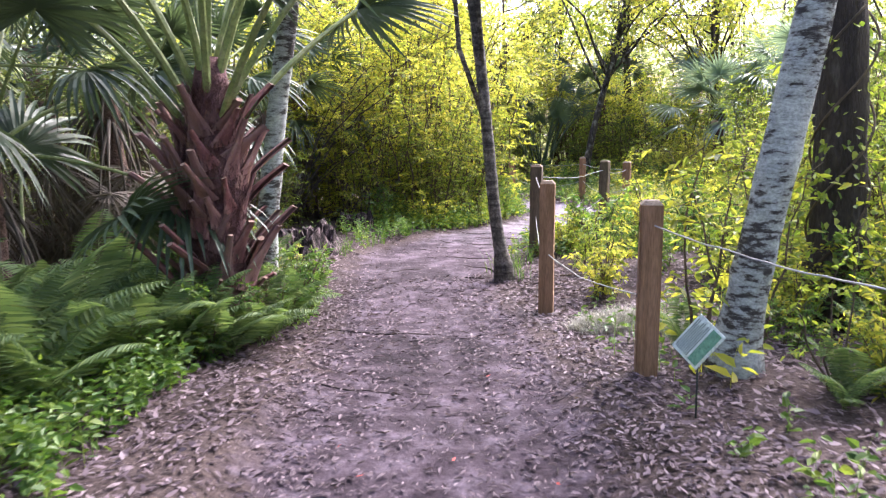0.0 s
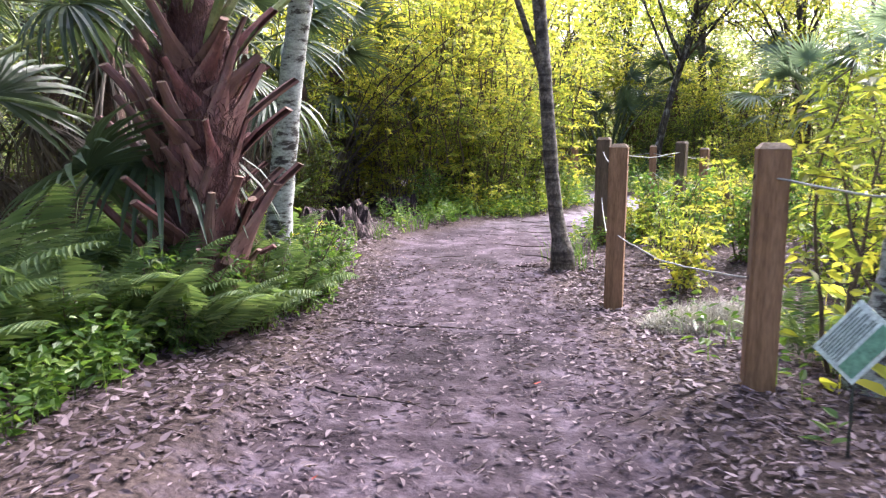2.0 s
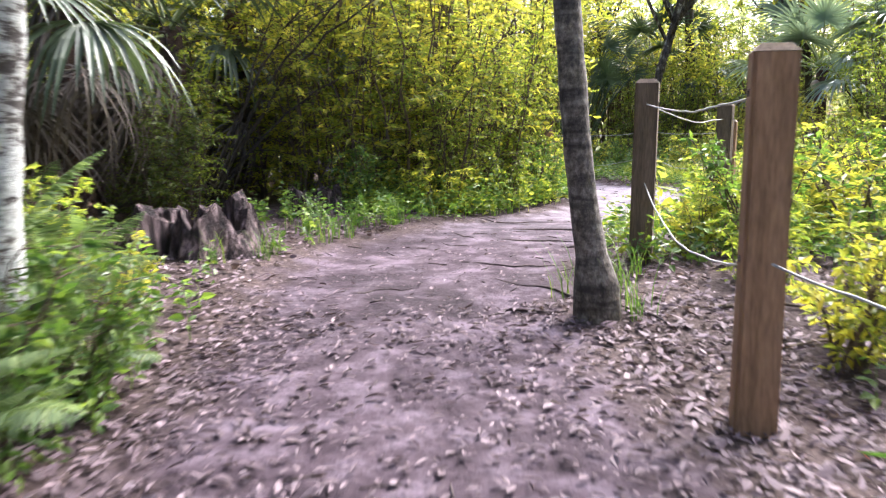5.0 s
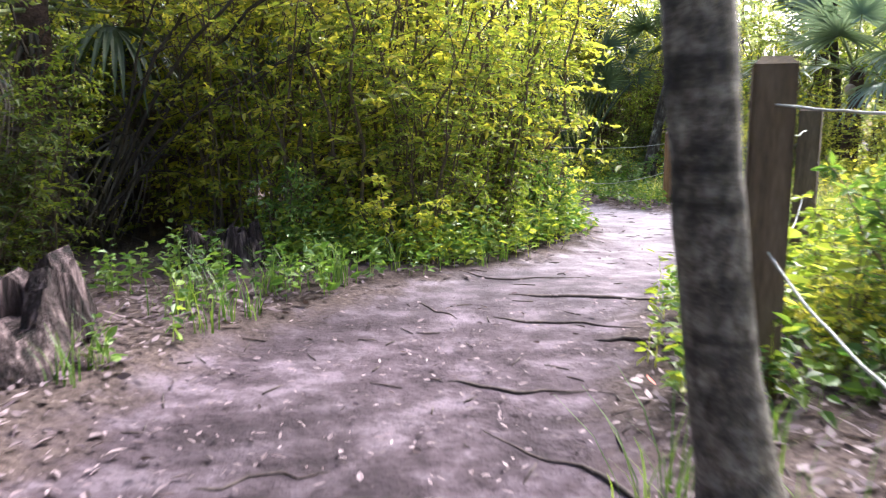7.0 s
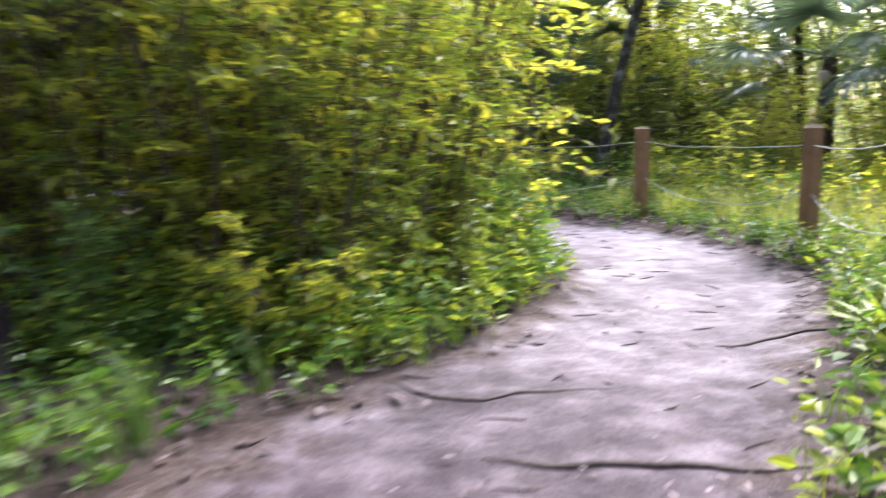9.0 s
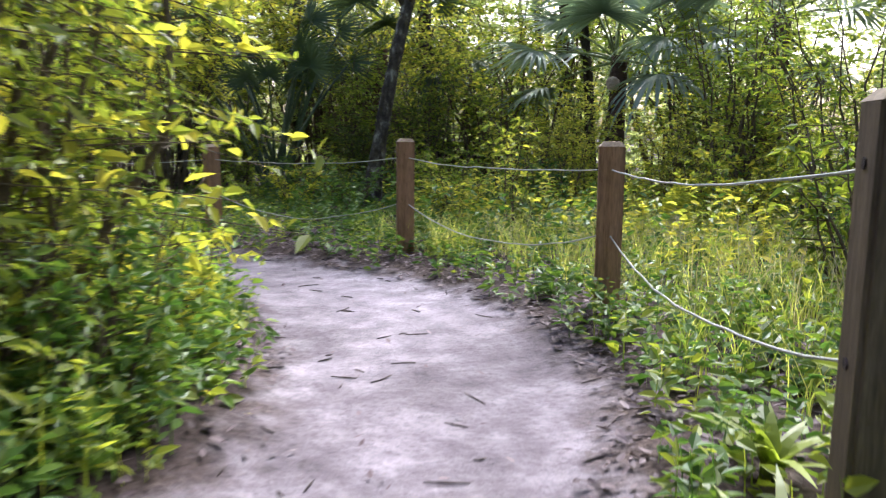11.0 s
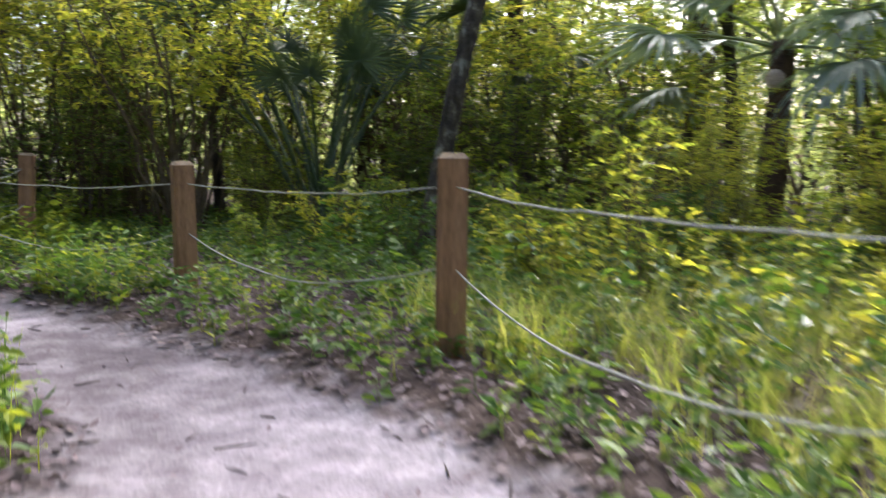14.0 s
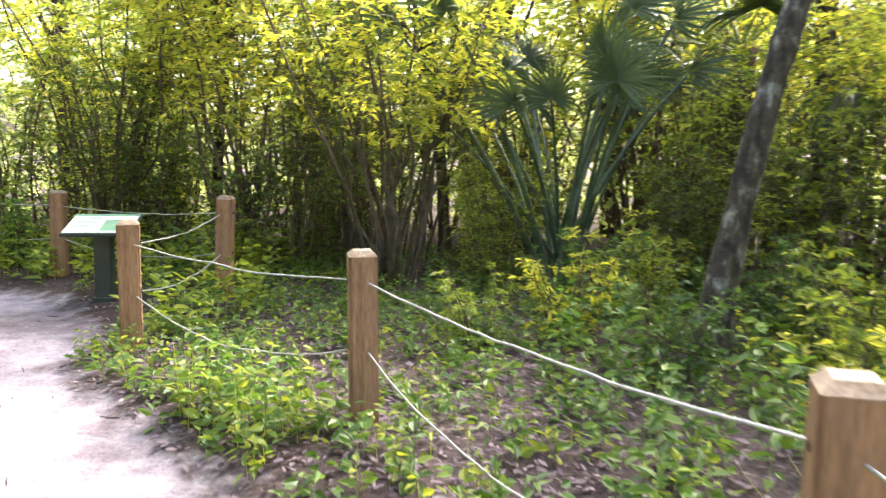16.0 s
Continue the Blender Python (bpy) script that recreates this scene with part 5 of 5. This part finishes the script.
for pts, rad in (([(-1.15, 7.75, 0.005), (-0.6, 7.62, 0.012), (-0.05, 7.5, 0.008)], 0.022), ([(-1.2, 6.3, 0.0), (-0.8, 6.1, 0.008), (-0.35, 5.85, 0.0)], 0.018),
                 ([(0.66, 13.15, 0.0), (1.2, 12.95, 0.012), (1.7, 12.9, 0.0)], 0.028), ([(0.5, 12.55, 0.0), (0.9, 12.4, 0.01), (1.2, 12.2, 0.0)], 0.02),
                 ([(0.95, 12.1, 0.0), (1.15, 11.9, 0.02), (1.3, 11.75, 0.0)], 0.03), ([(0.1, 12.9, 0.0), (0.3, 12.55, 0.006)], 0.014), ([(0.62, 9.95, 0.03), (0.35, 10.1, 0.015), (0.1, 10.0, 0.0)], 0.018),
                 ([(0.75, 10.15, 0.03), (0.6, 10.6, 0.01), (0.3, 11.0, 0.0)], 0.018), ([(0.9, 10.0, 0.03), (1.2, 9.7, 0.01)], 0.018), ([(2.0, 14.3, 0.0), (2.5, 14.35, 0.01), (2.8, 14.3, 0)], 0.02),
                 ([(0.2, 11.5, 0), (0.5, 11.4, 0.01), (0.85, 11.3, 0)], 0.018), ([(-0.6, 10.6, 0), (-0.2, 10.7, 0.008)], 0.014), ([(0.4, 13.9, 0), (0.8, 13.7, 0.008), (1.3, 13.8, 0)], 0.018)):
    stick(pts, rad, "tree_root", "dark exposed tree root crossing the dirt trail")
stick([(1.35, 10.0, 0.02), (1.8, 10.1, 0.05), (2.2, 9.9, 0.02)], 0.022, "fallen_branch", "bare fallen branch lying in leaf litter", STEM)
stick([(1.5, 9.4, 0.02), (1.9, 9.65, 0.04), (2.3, 9.6, 0.02)], 0.016, "fallen_branch", "bare fallen branch lying in leaf litter", STEM)


def twig_litter():
    r = np.random.default_rng(150)
    x, y = in_strip(760, -2.5, 4, 2, 25, r, -0.6, 3)
    out = []
    for a, b in zip(x, y):
        an, L = r.uniform(0, np.pi), r.uniform(0.04, 0.16)
        t = np.array([-0.5, 0, 0.5])
        px, py = a + np.cos(an) * L * t, b + np.sin(an) * L * t + r.uniform(-0.01, 0.01, 3)
        out.append(tube(np.stack([px, py, level(px, py) + 0.006], 1), (0.003, 0.004, 0.002), 4))
    tagged(new("twigs", quad_mesh("twigs", *join(*out), ROOT, True)), "small dark twigs scattered over the trail", "twigs", kind="stuff")


twig_litter()


def stump(x, y, rad, h, turn, seed, label):
    r = np.random.default_rng(seed)
    ob = thing("tree_stump", label, "stump", pose(x, y, z_at(x, y), 0, 0, turn))
    n, rows = 48, 7
    ang = np.linspace(0, 2 * np.pi, n, endpoint=False)
    prof = 1 + 0.16 * np.sin(3 * ang + seed) + 0.10 * np.sin(7 * ang) + 0.07 * np.sin(17 * ang + seed) + 0.05 * r.standard_normal(n)
    tops = h * (0.6 + 0.3 * np.abs(np.sin(2.5 * ang + 1)) + 0.12 * np.sin(11 * ang) + 0.14 * r.standard_normal(n))
    outer = [[(prof[k] * rad * (1.25 - 0.3 * t) * np.cos(ang[k]), prof[k] * rad * 0.75 * (1.25 - 0.3 * t) * np.sin(ang[k]), -0.1 + (tops[k] + 0.1) * t) for k in range(n)] for t in np.linspace(0, 1, rows)]
    inner = [[(0.72 * prof[k] * rad * np.cos(ang[k]), 0.55 * prof[k] * rad * np.sin(ang[k]), tops[k] * f) for k in range(n)] for f in (0.93, 0.3)]
    allr = outer + inner + [[(0, 0, 0.2 * h)] * n]
    v = np.array(allr).reshape(-1, 3)
    q = [[i * n + j, i * n + (j + 1) % n, (i + 1) * n + (j + 1) % n, (i + 1) * n + j] for i in range(len(allr) - 1) for j in range(n)]
    part("rotten_shell", quad_mesh("rotten_shell", v, np.array(q), STUMP), None, ob)


stump(-1.78, 11.65, 0.52, 0.34, 68, 1, "rotten hollow stump with split pale wood at the trail edge")
stump(-1.28, 13.95, 0.26, 0.26, 10, 2, "crumbling dark stump in weeds")


def moss_pile(x, y):
    r = np.random.default_rng(160)
    n = 3000
    a, d = r.uniform(0, 2 * np.pi, n), np.sqrt(r.uniform(0, 1, n))
    px, py = x + 0.55 * d * np.cos(a), y + 0.36 * d * np.sin(a)
    pz = level(px, py) + 0.17 * (1 - d * d) * r.uniform(0.3, 1, n)
    di = r.standard_normal((n, 3)) * np.array([1, 1, 0.35])
    v, q = blades(np.stack([px, py, pz], 1), unit(di), 0.09, 0.004, 1.2)
    tagged(new("moss_heap", quad_mesh("moss_heap", v, q, MOSS)), "heap of pale grey hanging moss on leaf litter", "moss", kind="stuff")


moss_pile(1.62, 7.6)


# ---- vines on the dark tree ----
def vine():
    r = np.random.default_rng(170)
    n = 650
    h = 0.1 + 2.5 * r.uniform(0, 1, n) ** 1.8
    a = r.uniform(0, 2 * np.pi, n)
    rad = 0.27 + np.abs(r.standard_normal(n)) * 0.2
    p = np.stack([3.48 + rad * np.cos(a), 7.6 + rad * np.sin(a), h], 1)
    d = np.stack([np.cos(a), np.sin(a), r.uniform(-0.9, 0.3, n)], 1) + r.standard_normal((n, 3)) * 0.4
    L = 0.1 * r.uniform(0.6, 1.2, n)
    ob = thing("climbing_vine", "leafy vine climbing the thick dark trunk", "vine")
    part("foliage", quad_mesh("foliage", *leaves(p, d, np.array([0, 0, 1.0]) + r.standard_normal((n, 3)) * 0.4, L, L * 0.5), LEAF_MID), None, ob)
    t = np.linspace(0, 1, 40)
    for k in range(3):
        part("stem", tube(np.stack([3.48 + 0.25 * np.cos(9 * t + k * 2), 7.6 + 0.25 * np.sin(9 * t + k * 2), 2.7 * t - 0.05], 1), 0.012, 5), STEM, ob)


vine()


# ---- far woods ----
def far_woods():
    r = np.random.default_rng(180)
    ob = tagged(new("far_woods"), "dense sunlit forest closing the distance, haze put into its leaf colour", "woods", kind="stuff")
    n = 120000
    a = r.uniform(0, 2 * np.pi, n)
    rad = 17.5 + 15 * r.uniform(0, 1, n)
    clump = np.sin(a * 23) * 0.5 + np.sin(a * 51 + 2) * 0.35
    h = (r.uniform(0, 1, n) ** 1.5) * (9.5 + 2.0 * clump) + 0.1
    keep = r.uniform(0, 1, n) < 0.85 + 0.3 * np.sin(a * 31 + h * 1.3)
    a, rad, h = a[keep], rad[keep], h[keep]
    n = len(a)
    p = np.stack([1.5 + rad * np.cos(a), 14 + rad * 1.15 * np.sin(a), h], 1)
    d = r.standard_normal((n, 3)) * np.array([1, 1, 0.6])
    L = 0.34 * r.uniform(0.5, 1.2, n)
    # Haze over the distance comes from the pale leaf colour.
    part("foliage", quad_mesh("foliage", *leaves(p, d, np.array([0, 0, 1.0]) + r.standard_normal((n, 3)) * 0.6, L, L * 0.5, small=True), LEAF_HAZY), None, ob)
    tr = []
    for k in range(90):
        b, q = r.uniform(0, 2 * np.pi), r.uniform(19, 31)
        x, y = 1.5 + q * np.cos(b), 14 + q * 1.15 * np.sin(b)
        h = r.uniform(6, 10)
        dx, dy = r.uniform(-0.8, 0.8, 2)
        tr.append(tube([(x, y, -0.2), (x + dx * 0.3, y + dy * 0.3, h * 0.35), (x + dx, y + dy, h)], (0.15, 0.11, 0.05), 6))
    part("trunks", join(*tr), BARK_DARK, ob)


far_woods()
scatter_shrubs("forest_shrub", "tall leafy forest shrub in haze-paled green filling the middle distance", "distant shrubs", FARB, [
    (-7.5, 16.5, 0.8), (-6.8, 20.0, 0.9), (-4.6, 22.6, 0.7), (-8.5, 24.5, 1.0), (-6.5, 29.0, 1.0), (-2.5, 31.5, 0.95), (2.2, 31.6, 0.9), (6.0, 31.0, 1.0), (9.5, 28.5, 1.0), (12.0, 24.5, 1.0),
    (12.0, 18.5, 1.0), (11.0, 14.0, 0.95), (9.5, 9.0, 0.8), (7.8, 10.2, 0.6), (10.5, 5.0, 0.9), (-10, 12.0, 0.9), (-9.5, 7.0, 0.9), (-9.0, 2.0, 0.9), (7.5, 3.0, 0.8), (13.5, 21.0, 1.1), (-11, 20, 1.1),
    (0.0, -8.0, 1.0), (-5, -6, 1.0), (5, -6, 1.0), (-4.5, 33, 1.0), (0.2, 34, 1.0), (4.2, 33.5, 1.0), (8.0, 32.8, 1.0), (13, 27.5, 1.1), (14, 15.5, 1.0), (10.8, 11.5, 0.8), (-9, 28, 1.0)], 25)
